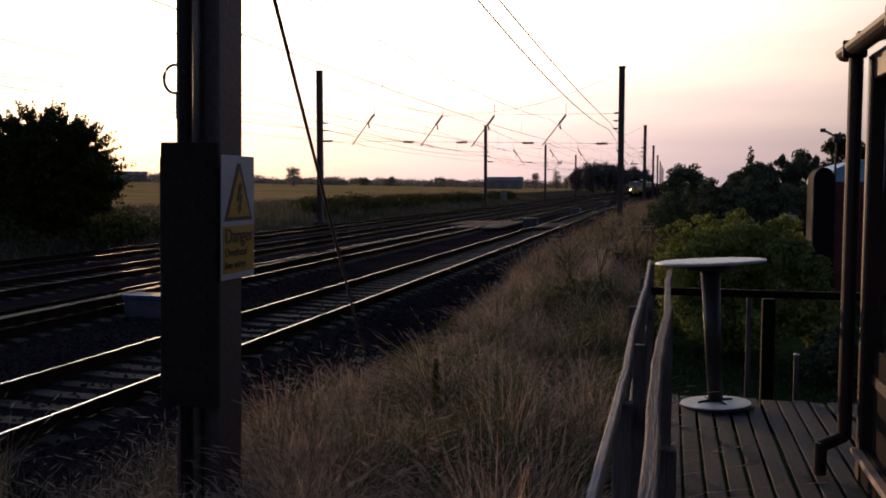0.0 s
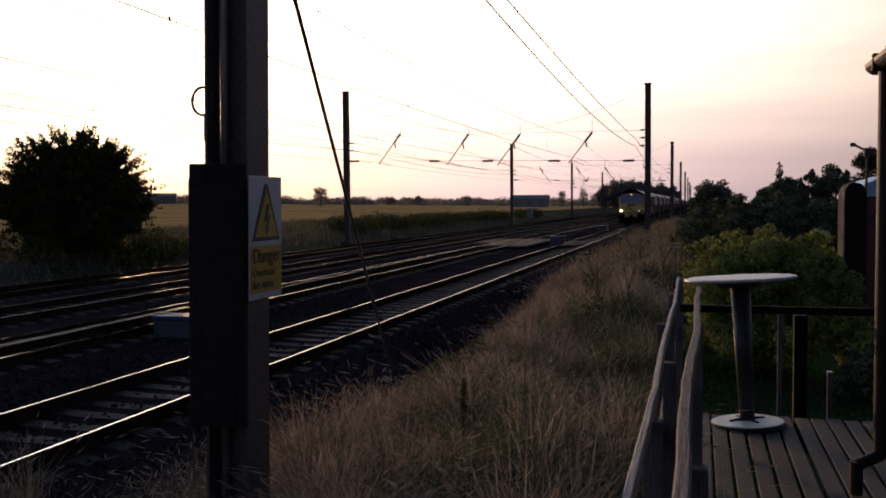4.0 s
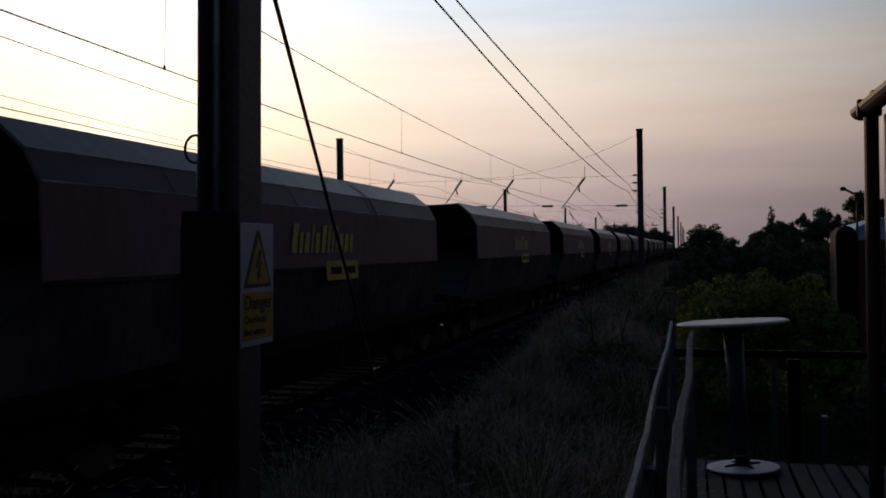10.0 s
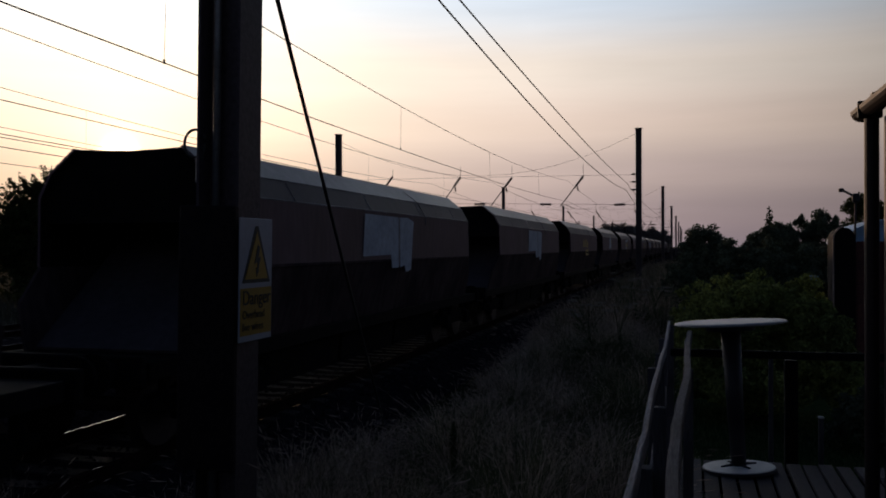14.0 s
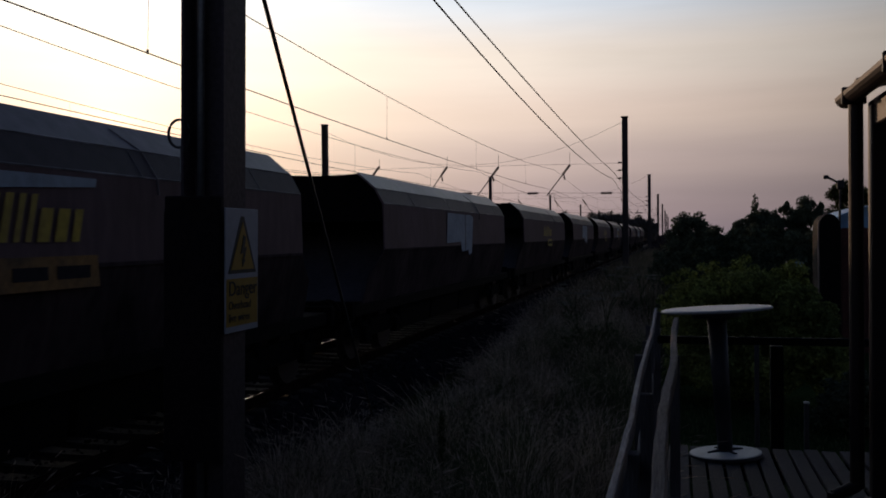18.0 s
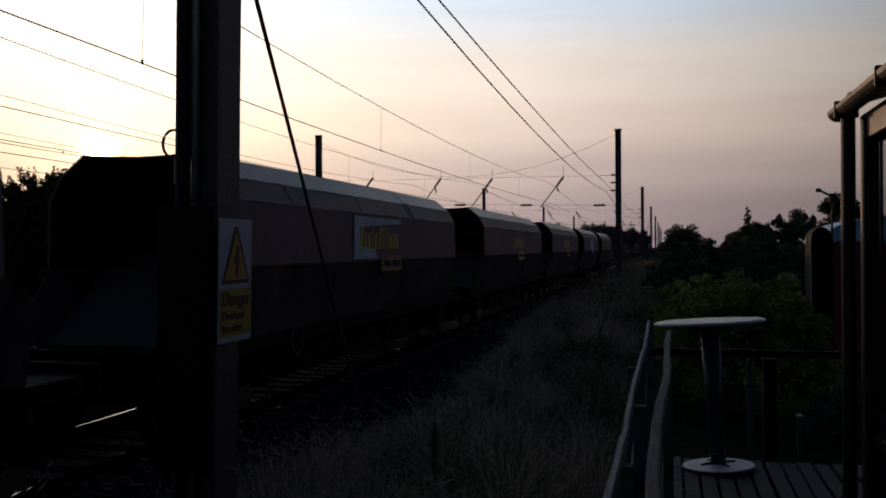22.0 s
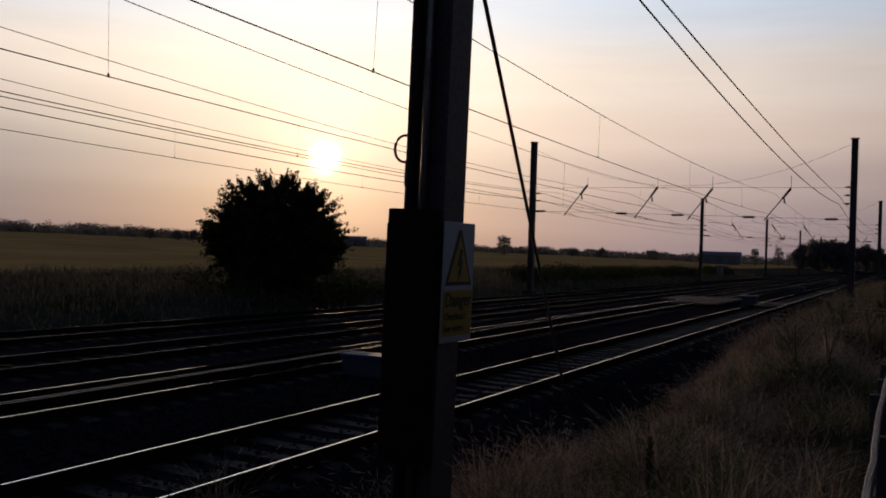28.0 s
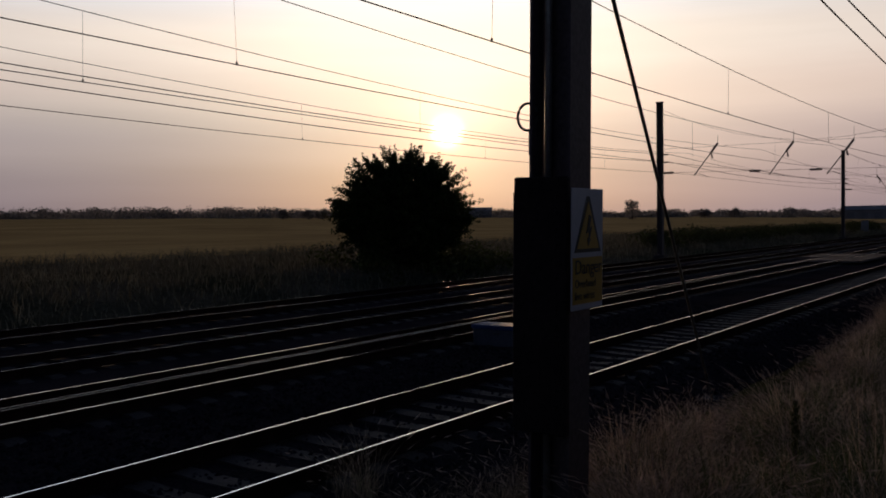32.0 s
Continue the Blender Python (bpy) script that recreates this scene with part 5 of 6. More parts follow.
# ---- grass and weeds ----
def blade_field(name, spots, height, width, lean, mat, label, seg=3, seed=1, head=None, shape=None, ways=None):
    """Bent tapering blades at the spots; head: seed heads on top, in another material."""
    rng = np.random.default_rng(seed)
    n = len(spots)
    p = np.array(spots)
    h = height[0] + (height[1] - height[0]) * rng.random(n) ** 1.3
    h *= np.array([(shape(q[0], q[1]) if shape else 1.0) * (1.0 + 0.45 * noise.noise(Vector((q[0] * 0.9, q[1] * 0.5, 5.0)))) for q in spots])
    a = rng.uniform(0, 2 * np.pi, n) if ways is None else np.array(ways) + rng.normal(0, 0.8, n)
    way = np.stack([np.cos(a), np.sin(a), np.zeros(n)], 1)
    ln = rng.uniform(lean[0], lean[1], n) * h
    b = a + np.pi / 2 + rng.uniform(-0.6, 0.6, n)
    side = np.stack([np.cos(b), np.sin(b), np.zeros(n)], 1)
    w = rng.uniform(width[0], width[1], n)
    verts, stride = [], 2 * seg + 1
    for k in range(seg + 1):
        t = k / seg
        c = p + way * (ln * t ** 2)[:, None] + np.array([0, 0, 1.0]) * (h * (t - 0.18 * t ** 3 * ln / np.maximum(h, 1e-3)))[:, None]
        if k < seg:
            half = side * (w * (1 - 0.75 * t) / 2)[:, None]
            verts += [c - half, c + half]
        else:
            verts.append(c)
    v = np.stack(verts, 1).reshape(-1, 3)
    base = np.arange(n)[:, None] * stride
    quads = [np.concatenate([base + 2 * k, base + 2 * k + 1, base + 2 * k + 3, base + 2 * k + 2], 1) for k in range(seg - 1)]
    tip = np.concatenate([base + 2 * seg - 2, base + 2 * seg - 1, base + 2 * seg], 1)
    faces = [tuple(f) for q in quads for f in q.tolist()] + [tuple(f) for f in tip.tolist()]
    ob = tagged(raw(name, v.tolist(), faces, mat), label, "grass", kind="stuff")
    if head:
        top, bend = verts[-1], verts[-1] - (verts[-3] + verts[-2]) / 2
        bend /= np.linalg.norm(bend, axis=1)[:, None]
        fv, ff = [], []
        pick = np.nonzero(rng.random(n) < head[1])[0]
        for i in pick:
            length, r = rng.uniform(0.05, 0.15), rng.uniform(0.0022, 0.005) * head[2]
            s = side[i]
            o = np.cross(bend[i], s)
            k = len(fv)
            t = top[i] - bend[i] * 0.03
            m = t + bend[i] * length * 0.45
            fv += [t, m + s * r, m + o * r, m - s * r, m - o * r, t + bend[i] * length]
            ff += [(k, k + 1, k + 2), (k, k + 2, k + 3), (k, k + 3, k + 4), (k, k + 4, k + 1), (k + 5, k + 2, k + 1), (k + 5, k + 3, k + 2), (k + 5, k + 4, k + 3), (k + 5, k + 1, k + 4)]
        tagged(raw(name + "_heads", [tuple(x) for x in fv], ff, head[0]), "feathery seed heads of the dry grass", "grass", kind="stuff")
    return ob


def bank_edge(y):
    """How far the tall grass reaches towards the ballast."""
    return float(np.interp(y, (2.6, 5.2, 6.2, 7.0, 8.6, 9.4, 10.4, 12.4, 17.7, 30, 100), (-2.1, -2.4, -3.0, -3.3, -3.25, -2.6, -2.5, -2.85, -3.3, -4.0, -4.4))) + 0.12 * math.sin(y * 1.7)


def mound(x, y):
    """The grass is lower along the ballast, and heaps up in mounds between hollows."""
    heap = 0.72 + 0.85 * noise.noise(Vector((x * 1.25 + 3.0, y * 0.8, 9.0))) + 0.45 * noise.noise(Vector((x * 3.1, y * 2.2, 4.0)))
    heap *= float(np.interp(y, (5.0, 8.4, 9.4, 11.0, 12.6), (1.08, 1.0, 0.6, 0.62, 1.0)))
    return min(1.25, max(0.22, heap)) * min(1.0, 0.5 + (x - bank_edge(y)) / 1.3)


def bank_spots(n, y0, y1, power, seed, clump=0.0, limit=-0.28):
    rng = np.random.default_rng(seed)
    out = []
    while len(out) < n:
        y = y0 + (y1 - y0) * rng.random() ** power
        x = rng.uniform(bank_edge(y), limit - 0.1 * (y > 7.5))
        if clump and noise.noise(Vector((x * 2.6, y * 1.7, seed))) < -clump + 0.15 * rng.normal():
            continue
        out.append((x, y, ground_z(x, y) - 0.02))
    return out


blade_field("dry_grass", bank_spots(19000, 2.6, 24, 1.35, 1, 0.02), (0.25, 0.75), (0.0018, 0.0048), (0.15, 0.95), STRAW, "tall dry straw-coloured grass on the railway bank", 4, 1, (SEED, 0.3, 1.0), mound)
blade_field("low_green_grass", bank_spots(26000, 2.6, 26, 1.3, 2, 0.0), (0.2, 0.6), (0.004, 0.009), (0.2, 0.9), GREENGRASS, "green undergrowth in the tall grass of the bank", 3, 2, None, mound)
rng = np.random.default_rng(23)
patch = []
while len(patch) < 15000:
    x, y = rng.uniform(-2.9, -0.4), rng.uniform(4.5, 16)
    if noise.noise(Vector((x * 0.9, y * 0.4, 31.0))) > 0.02 + 0.1 * rng.normal() and x > bank_edge(y) + 0.4:
        patch.append((x, y, ground_z(x, y) - 0.02))
blade_field("green_weed_patch", patch, (0.4, 0.85), (0.004, 0.010), (0.2, 0.8), GREENGRASS, "patches of fresh green grass among the straw", 3, 24, None, mound)
blade_field("far_dry_grass", bank_spots(26000, 20, 100, 1.6, 3, 0.4), (0.5, 1.0), (0.009, 0.02), (0.1, 0.6), STRAW, "tall dry grass along the line towards the distance", 3, 3, (SEED, 0.3, 1.0), mound)
blade_field("far_green_grass", bank_spots(14000, 20, 100, 1.6, 4, 0.2), (0.35, 0.85), (0.018, 0.04), (0.1, 0.6), GREENGRASS, "green weeds along the line towards the distance", 3, 4, None, mound)
def tussock_spots(n, blades, seed, y0, y1, power):
    """Clumps whose stalks spring from one root and fall outwards: spots, and the way that each stalk leans."""
    rng = np.random.default_rng(seed)
    spots, ways = [], []
    for k in range(n):
        cy = y0 + (y1 - y0) * rng.random() ** power
        edge = bank_edge(cy)
        cx = rng.uniform(edge + 0.02, -0.45) if k % 3 else edge + 0.35 * rng.random()
        for q in range(int(blades * rng.uniform(0.5, 1.4))):
            a, r = rng.uniform(0, 2 * np.pi), 0.09 * rng.random() ** 0.5
            x, y = cx + r * math.cos(a), cy + r * math.sin(a)
            spots.append((x, y, ground_z(x, y) - 0.02))
            ways.append(a)
    return spots, ways


tufts, fall = tussock_spots(470, 60, 12, 4.2, 30.0, 1.7)
blade_field("dry_grass_tussocks", tufts, (0.4, 0.98), (0.0034, 0.0078), (0.1, 1.5), PALESTRAW, "pale bent tussocks standing out of the dry grass", 5, 13, (SEED, 0.6, 1.0), mound, fall)
tufts, fall = tussock_spots(260, 90, 14, 4.2, 17.0, 1.2)
blade_field("olive_grass_tussocks", tufts, (0.35, 0.85), (0.003, 0.006), (0.2, 1.1), GREENGRASS, "olive green tussocks between the dry stalks", 4, 15, None, mound, fall)
rng = np.random.default_rng(9)
sparse = [(x, y, ground_z(x, y)) for x, y in zip(rng.uniform(-5.0, -2.0, 2800), rng.uniform(2.6, 8.0, 2800)) if x > -4.9 + 0.5 * rng.random()]
blade_field("sparse_dry_grass", sparse, (0.15, 0.5), (0.0022, 0.005), (0.6, 1.5), PALESTRAW, "thin bent dry grass over the dark ballast edge", 4, 9, (SEED, 0.25, 1.0))
tufts = []
for cx, cy, many in ((-5.2, 6.0, 90), (-5.5, 6.3, 60), (-4.35, 5.95, 120), (-3.85, 6.25, 110), (-4.7, 5.6, 80), (-3.45, 5.95, 110), (-5.0, 5.75, 60), (-3.3, 5.4, 110), (-4.05, 5.45, 100), (-2.95, 5.0, 110), (-3.6, 4.9, 90), (-4.4, 5.2, 80), (-3.0, 6.2, 90)):
    for q in range(many):
        x, y = cx + rng.normal() * 0.13, cy + rng.normal() * 0.13
        tufts.append((x, y, ground_z(x, y) - 0.02))
blade_field("ballast_tufts", tufts, (0.28, 0.72), (0.0024, 0.0055), (0.4, 1.3), STRAW, "loose bent tufts of dry grass at the edge of the ballast", 5, 27, (SEED, 0.35, 1.3))
blade_field("ballast_tuft_shoots", tufts[::2], (0.12, 0.35), (0.003, 0.007), (0.4, 1.2), GREENGRASS, "green shoots among the tufts at the ballast edge", 4, 28)
verge = [(x, y, ground_z(x, y) - 0.03) for x, y in zip(-22.2 - 13.8 * rng.random(52000), -4 + 165 * rng.random(52000) ** 1.35)]
blade_field("verge_weeds", verge, (0.2, 0.6), (0.02, 0.06), (0.2, 1.0), WEED, "dark tall weeds and rough grass on the far verge", 3, 5, (SEED, 0.04, 1.0))
edge = [(x, y, ground_z(x, y) - 0.02) for x, y in zip(-35.3 - 1.6 * rng.random(9000), 5 + 150 * rng.random(9000) ** 1.2)]
blade_field("field_edge_weeds", edge, (0.25, 0.68), (0.015, 0.035), (0.3, 1.3), WEED, "tall weeds along the edge of the wheat field", 3, 6, (SEED, 0.03, 1.0))
lawn_spots = [(x, y, ground_z(x, y)) for x, y in zip(rng.uniform(0.0, 5, 9000), rng.uniform(7.2, 13, 9000))]
blade_field("lawn_grass", lawn_spots, (0.03, 0.08), (0.006, 0.012), (0.2, 0.9), GREENGRASS, "short mown lawn behind the deck", 3, 7)


# ---- trees and shrubs ----
def leaf_cloud(name, clumps, count, size, mat, seed, parent=None, flat=0.6, label=""):
    """Many small folded leaves round the middle points of clumps: (x, y, z, rx, ry, rz)."""
    rng = np.random.default_rng(seed)
    c = np.array(clumps, float)
    vol = (c[:, 3] * c[:, 4] * c[:, 5]) ** 0.8
    idx = rng.choice(len(c), count, p=vol / vol.sum())
    d = rng.normal(size=(count, 3))
    d /= np.linalg.norm(d, axis=1)[:, None]
    r = rng.random(count) ** 0.42
    p = c[idx, :3] + d * c[idx, 3:] * r[:, None]
    n = d + rng.normal(size=(count, 3)) * flat
    n[:, 2] += 0.4
    n /= np.linalg.norm(n, axis=1)[:, None]
    u = np.cross(n, rng.normal(size=(count, 3)))
    u /= np.linalg.norm(u, axis=1)[:, None]
    w = np.cross(n, u)
    s = rng.uniform(size[0], size[1], count)[:, None]
    v = np.stack([p - u * s, p + w * s * 0.45 + n * s * 0.12, p + u * s, p - w * s * 0.45 + n * s * 0.12], 1).reshape(-1, 3)
    b = np.arange(count)[:, None] * 4
    f = np.concatenate([np.concatenate([b, b + 1, b + 2], 1), np.concatenate([b, b + 2, b + 3], 1)], 0)
    return raw(name, v.tolist(), [tuple(x) for x in f.tolist()], mat, parent, label)


def limbs(base, ends, r0, seed, steps=6):
    rng = random.Random(seed)
    verts, faces = [], []
    for e in ends:
        a, b = Vector(base), Vector(e)
        pts, rad = [], []
        for k in range(steps + 1):
            t = k / steps
            q = a.lerp(b, t)
            q.z += 0.25 * math.sin(t * math.pi) * (b - a).length * 0.2
            q += Vector((rng.uniform(-1, 1), rng.uniform(-1, 1), rng.uniform(-0.5, 0.5))) * 0.05 * (b - a).length * (0 < k < steps)
            pts.append(q)
            rad.append(r0 * (1 - 0.85 * t))
        v, f = line_tube(pts, rad, 6)
        n = len(verts)
        verts += v
        faces += [tuple(i + n for i in x) for x in f]
    return verts, faces


def crown_clumps(rng, middle, radii, n, size, hollow=0.55, low=-0.7):
    """Clumps scattered over an uneven rounded crown."""
    out = []
    while len(out) < n:
        d = Vector((rng.gauss(0, 1), rng.gauss(0, 1), rng.gauss(0, 1))).normalized()
        if d.z < low:
            continue
        r = (hollow + (1 - hollow) * rng.random()) * (0.9 + 0.2 * noise.noise(d * 1.7 + Vector(middle)))
        s = size * rng.uniform(0.6, 1.25)
        out.append((middle[0] + d.x * radii[0] * r, middle[1] + d.y * radii[1] * r, middle[2] + d.z * radii[2] * r, s, s, s * 0.8))
    return out


def make_tree(name, m, label, middle, radii, clumps, clump_size, leaves, leaf_size, mat, seed, trunk=0.2, twigs=10, hollow=0.5, group="", low=-0.7):
    tree = thing(name, m, label, "tree" if "tree" in name else "shrub", group)
    rng = random.Random(seed)
    cl = [c for c in crown_clumps(rng, middle, radii, clumps, clump_size, hollow, low) if c[2] > 0.3]
    cl.append((*middle, radii[0] * 0.62, radii[1] * 0.62, radii[2] * 0.6))
    leaf_cloud("crown", cl, leaves, leaf_size, mat, seed, tree)
    raw("trunk", *line_tube([(0, 0, -0.2), (0.05 * middle[2], 0, middle[2] * 0.4), (middle[0], middle[1], middle[2])], [trunk, trunk * 0.8, trunk * 0.45], 9), BARK, tree, smooth=True)
    ends = [c[:3] for c in rng.sample(cl[:-1], min(twigs, len(cl) - 1))]
    raw("branches", *limbs((middle[0] * 0.5, middle[1] * 0.5, middle[2] * 0.55), ends, trunk * 0.42, seed), BARK, tree)
    return tree


field_tree = make_tree("hawthorn_tree", pose(-25.7, 33.3, 0.3), "round dark hawthorn tree beyond the tracks against the setting sun", (0.05, 0, 2.25), (2.95, 2.95, 2.85), 420, 0.34, 105000, (0.05, 0.11),
                       LEAFTREE, 11, 0.22, 60, 0.66, low=-0.97)
# twiggy leafy sprays that stick out all over the crown, longest towards the open field
tip = random.Random(14)
SPRAYS = []
while len(SPRAYS) < 330:
    d = Vector((tip.gauss(0, 1), tip.gauss(0, 1), tip.gauss(0, 1))).normalized()
    if d.z > -0.55:
        west = max(0.0, -0.79 * d.x - 0.61 * d.y)
        out = tip.uniform(0.88, 1.03) + (0.07 if tip.random() < 0.2 else 0.0) + 0.1 * west * tip.random() * (d.z < 0.5)
        SPRAYS.append((0.05 + d.x * 3.38 * out, d.y * 3.38 * out, 2.32 + d.z * 3.12 * out))
raw("sprays", *limbs((0, 0, 2.2), SPRAYS, 0.03, 4), BARK, field_tree)
leaf_cloud("spray_leaves", [(x * k, y * k, 2.3 + (z - 2.3) * k + 0.03, 0.2 - 0.14 * (k - 0.8) / 0.2, 0.2 - 0.14 * (k - 0.8) / 0.2, 0.16) for x, y, z in SPRAYS for k in (0.8, 0.86, 0.91, 0.96, 1.0)], 30000, (0.04, 0.095), LEAFTREE, 5, field_tree)


def make_shrub(name, m, label, lobes, leaves, size, mat, seed):
    shrub = thing(name, m, label, "shrub")
    rng = random.Random(seed)
    cl = []
    for x, y, z, a, b, c, n in lobes:
        cl += crown_clumps(rng, (x, y, z), (a, b, c), n, 0.17 * a / 0.9, 0.72, -0.5)
        cl.append((x, y, z, a * 0.75, b * 0.75, c * 0.75))
    leaf_cloud("foliage", cl, leaves, size, mat, seed, shrub)
    raw("stems", *limbs((0, 0, 0), [c[:3] for c in rng.sample(cl, 14)], 0.03, seed), BARK, shrub)
    return shrub


make_shrub("golden_shrub", pose(0.85, 12.0, 0.08), "rounded clipped golden-green shrub behind the deck",
           [(-0.74, 0, 1.05, 0.4, 0.7, 0.78, 50), (-0.4, 0, 1.15, 0.5, 0.75, 0.78, 60), (-0.05, 0.05, 1.2, 0.6, 0.8, 0.76, 70), (0.36, 0.05, 1.15, 0.55, 0.8, 0.8, 70), (0.74, 0, 0.85, 0.48, 0.7, 0.7, 40), (1.0, 0, 0.5, 0.36, 0.6, 0.52, 24), (0.0, 0, 0.5, 1.0, 0.9, 0.5, 40)],
           85000, (0.018, 0.04), LEAFSHRUB, 21)
make_shrub("low_shrub", pose(1.95, 10.6, 0.08), "low dark shrub on the lawn", [(0, 0, 0.35, 0.55, 0.5, 0.4, 30), (0.35, 0.1, 0.3, 0.35, 0.35, 0.32, 14)], 7000, (0.02, 0.045), LEAFDARK, 22)
make_tree("garden_tree", pose(0.5, 28.5, 0.1), "dark rounded tree over the garden hedge", (0, 0, 1.7), (0.8, 0.8, 1.3), 120, 0.2, 16000, (0.03, 0.07), LEAFDARK, 31, 0.12, 8, 0.7)
for x, top, wide, seed, words in ((2.5, 2.85, 1.1, 32, "dark bushy tree with upright shoots over the hedge"), (3.65, 3.2, 1.2, 33, "dark bushy tree rising behind the shed")):
    bush = make_tree("garden_tree", pose(x, 28.8, 0.1), words, (0, 0, top * 0.57), (wide, 0.9, top * 0.43), 170, 0.22, 30000, (0.03, 0.07), LEAFDARK, seed, 0.12, 12, 0.7)
    shoot = random.Random(seed)
    tips = [(shoot.uniform(-wide, wide) * 0.85, shoot.uniform(-0.3, 0.3), shoot.uniform(0.03, 0.13)) for _ in range(16)]
    leaf_cloud("top_growth", [(a + 0.12 * q * h, b, top * (0.57 + 0.42 * math.sqrt(max(0.05, 1 - (a / wide) ** 2))) - 0.1 + q * h, 0.07 * (1.15 - q), 0.07, 0.08) for a, b, h in tips for q in (0.0, 0.3, 0.6, 0.9)], 2600, (0.025, 0.055), LEAFDARK, seed, bush)
make_tree("garden_tree", pose(6.1, 35.0, 0.1), "loose leafy tree behind the blue roof", (0, 0, 2.9), (0.95, 0.9, 1.35), 45, 0.3, 6000, (0.05, 0.1), LEAFTREE, 34, 0.12, 10)
make_shrub("garden_hedge", pose(1.3, 25.5, 0.08), "dense dark hedge along the garden",
           [(-1.4, 0, 1.05, 0.75, 0.7, 1.1, 50), (-0.4, 0.3, 1.15, 0.8, 0.7, 1.4, 60), (0.7, 0, 1.2, 0.9, 0.7, 1.42, 60), (1.8, 0.2, 1.1, 0.9, 0.7, 1.2, 50), (2.9, 0, 1.1, 0.9, 0.7, 1.2, 50)], 40000, (0.03, 0.065), LEAFDARK, 35)
make_shrub("garden_hedge", pose(0.6, 18.0, 0.08), "dark overgrown hedge at the bank's edge",
           [(-0.5, 0, 0.6, 0.55, 0.8, 0.75, 26), (0.4, 0.4, 0.65, 0.7, 0.8, 0.8, 26), (1.3, 0, 0.65, 0.7, 0.8, 0.8, 26)], 18000, (0.03, 0.06), LEAFDARK, 36)


def make_spire(x, y, h, seed):
    s = thing("conifer_tree", pose(x, y, 0.1), "slender conifer top above the hedge", "tree")
    leaf_cloud("crown", [(0, 0, h * (0.3 + 0.07 * k), 0.5 * (1 - k / 10.5), 0.5 * (1 - k / 10.5), 0.22) for k in range(10)], 2200, (0.04, 0.09), LEAFDARK, seed, s)
    raw("trunk", *line_tube([(0, 0, -0.1), (0, 0, h * 0.95)], [0.07, 0.015], 6), BARK, s)


make_spire(2.42, 30.0, 3.5, 41)


def make_umbel(x, y, h, seed):
    rng = random.Random(seed)
    u = thing("cow_parsley", pose(x, y, ground_z(x, y)), "tall umbelled weed with pale flat flower heads", "weed", "umbelled weeds")
    heads = []
    verts, faces = line_tube([(0, 0, 0), (0.03, 0, h * 0.5), (0.0, 0.02, h * 0.8)], [0.012, 0.01, 0.007], 5)
    for k in range(5):
        a = rng.uniform(0, 6.28)
        e = Vector((0.28 * math.cos(a), 0.28 * math.sin(a), h * rng.uniform(0.85, 1.05)))
        v, f = line_tube([(0, 0, h * 0.55), tuple(e * 0.5 + Vector((0, 0, h * 0.35))), tuple(e)], 0.006, 4)
        n = len(verts)
        verts, faces = verts + v, faces + [tuple(i + n for i in q) for q in f]
        heads.append((e.x, e.y, e.z + 0.02, 0.13, 0.13, 0.018))
    raw("stem", verts, faces, GREENGRASS, u)
    tagged(leaf_cloud("flower_heads", heads, 500, (0.008, 0.018), UMBEL, seed, u, 0.2), kind="stuff")
    leaf_cloud("leaves", [(0, 0, h * 0.4, 0.25, 0.25, 0.2)], 160, (0.03, 0.06), GREENGRASS, seed, u)


for k, (x, y, h) in enumerate(((-1.75, 25.5, 1.25), (-1.45, 24.0, 1.2), (-0.75, 20.5, 1.2), (-1.2, 21.5, 1.05), (-1.9, 17.5, 1.0), (-1.1, 15.0, 1.05), (-1.5, 14.2, 1.1))):
    make_umbel(x, y, h, 50 + k)
dock = thing("dock_plant", pose(-1.62, 6.3, ground_z(-1.62, 6.3)), "dark brown upright dock stalk in the grass", "weed")
leaf_cloud("seed_spike", [(0, 0, 0.45 + 0.05 * k, 0.03, 0.03, 0.05) for k in range(7)], 500, (0.008, 0.016), LEAFTREE, 61, dock)
raw("stem", *line_tube([(0, 0, 0), (0, 0.01, 0.8)], [0.008, 0.004], 5), BARK, dock)


# ---- the distance ----
def far_tree(x, y, width, height, kind, label="dark tree standing on the far plain"):
    rng = random.Random(int(x * 3 + y))
    t = thing("field_tree", pose(x, y, ground_z(x, y)), label, "tree", "trees on the plain")
    r = width / 2
    cl = crown_clumps(rng, (0, 0, height * 0.5), (r * 0.8, r * 0.8, height * 0.42), 34, r * 0.32, 0.5)
    cl.append((0, 0, height * 0.5, r * 0.65, r * 0.65, height * 0.36))
    cl.append((0, 0, height * 0.2, r * 0.8, r * 0.8, height * 0.18))
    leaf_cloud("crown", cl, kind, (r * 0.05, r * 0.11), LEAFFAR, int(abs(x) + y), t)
    raw("trunk", *line_tube([(0, 0, -0.3), (0, 0, height * 0.55)], [r * 0.08, r * 0.05], 6), BARK, t)


def on_plain(px_way, d):
    """A spot d metres off, at an angle in degrees to the left of the line."""
    return -d * math.sin(radians(px_way)), d * math.cos(radians(px_way))


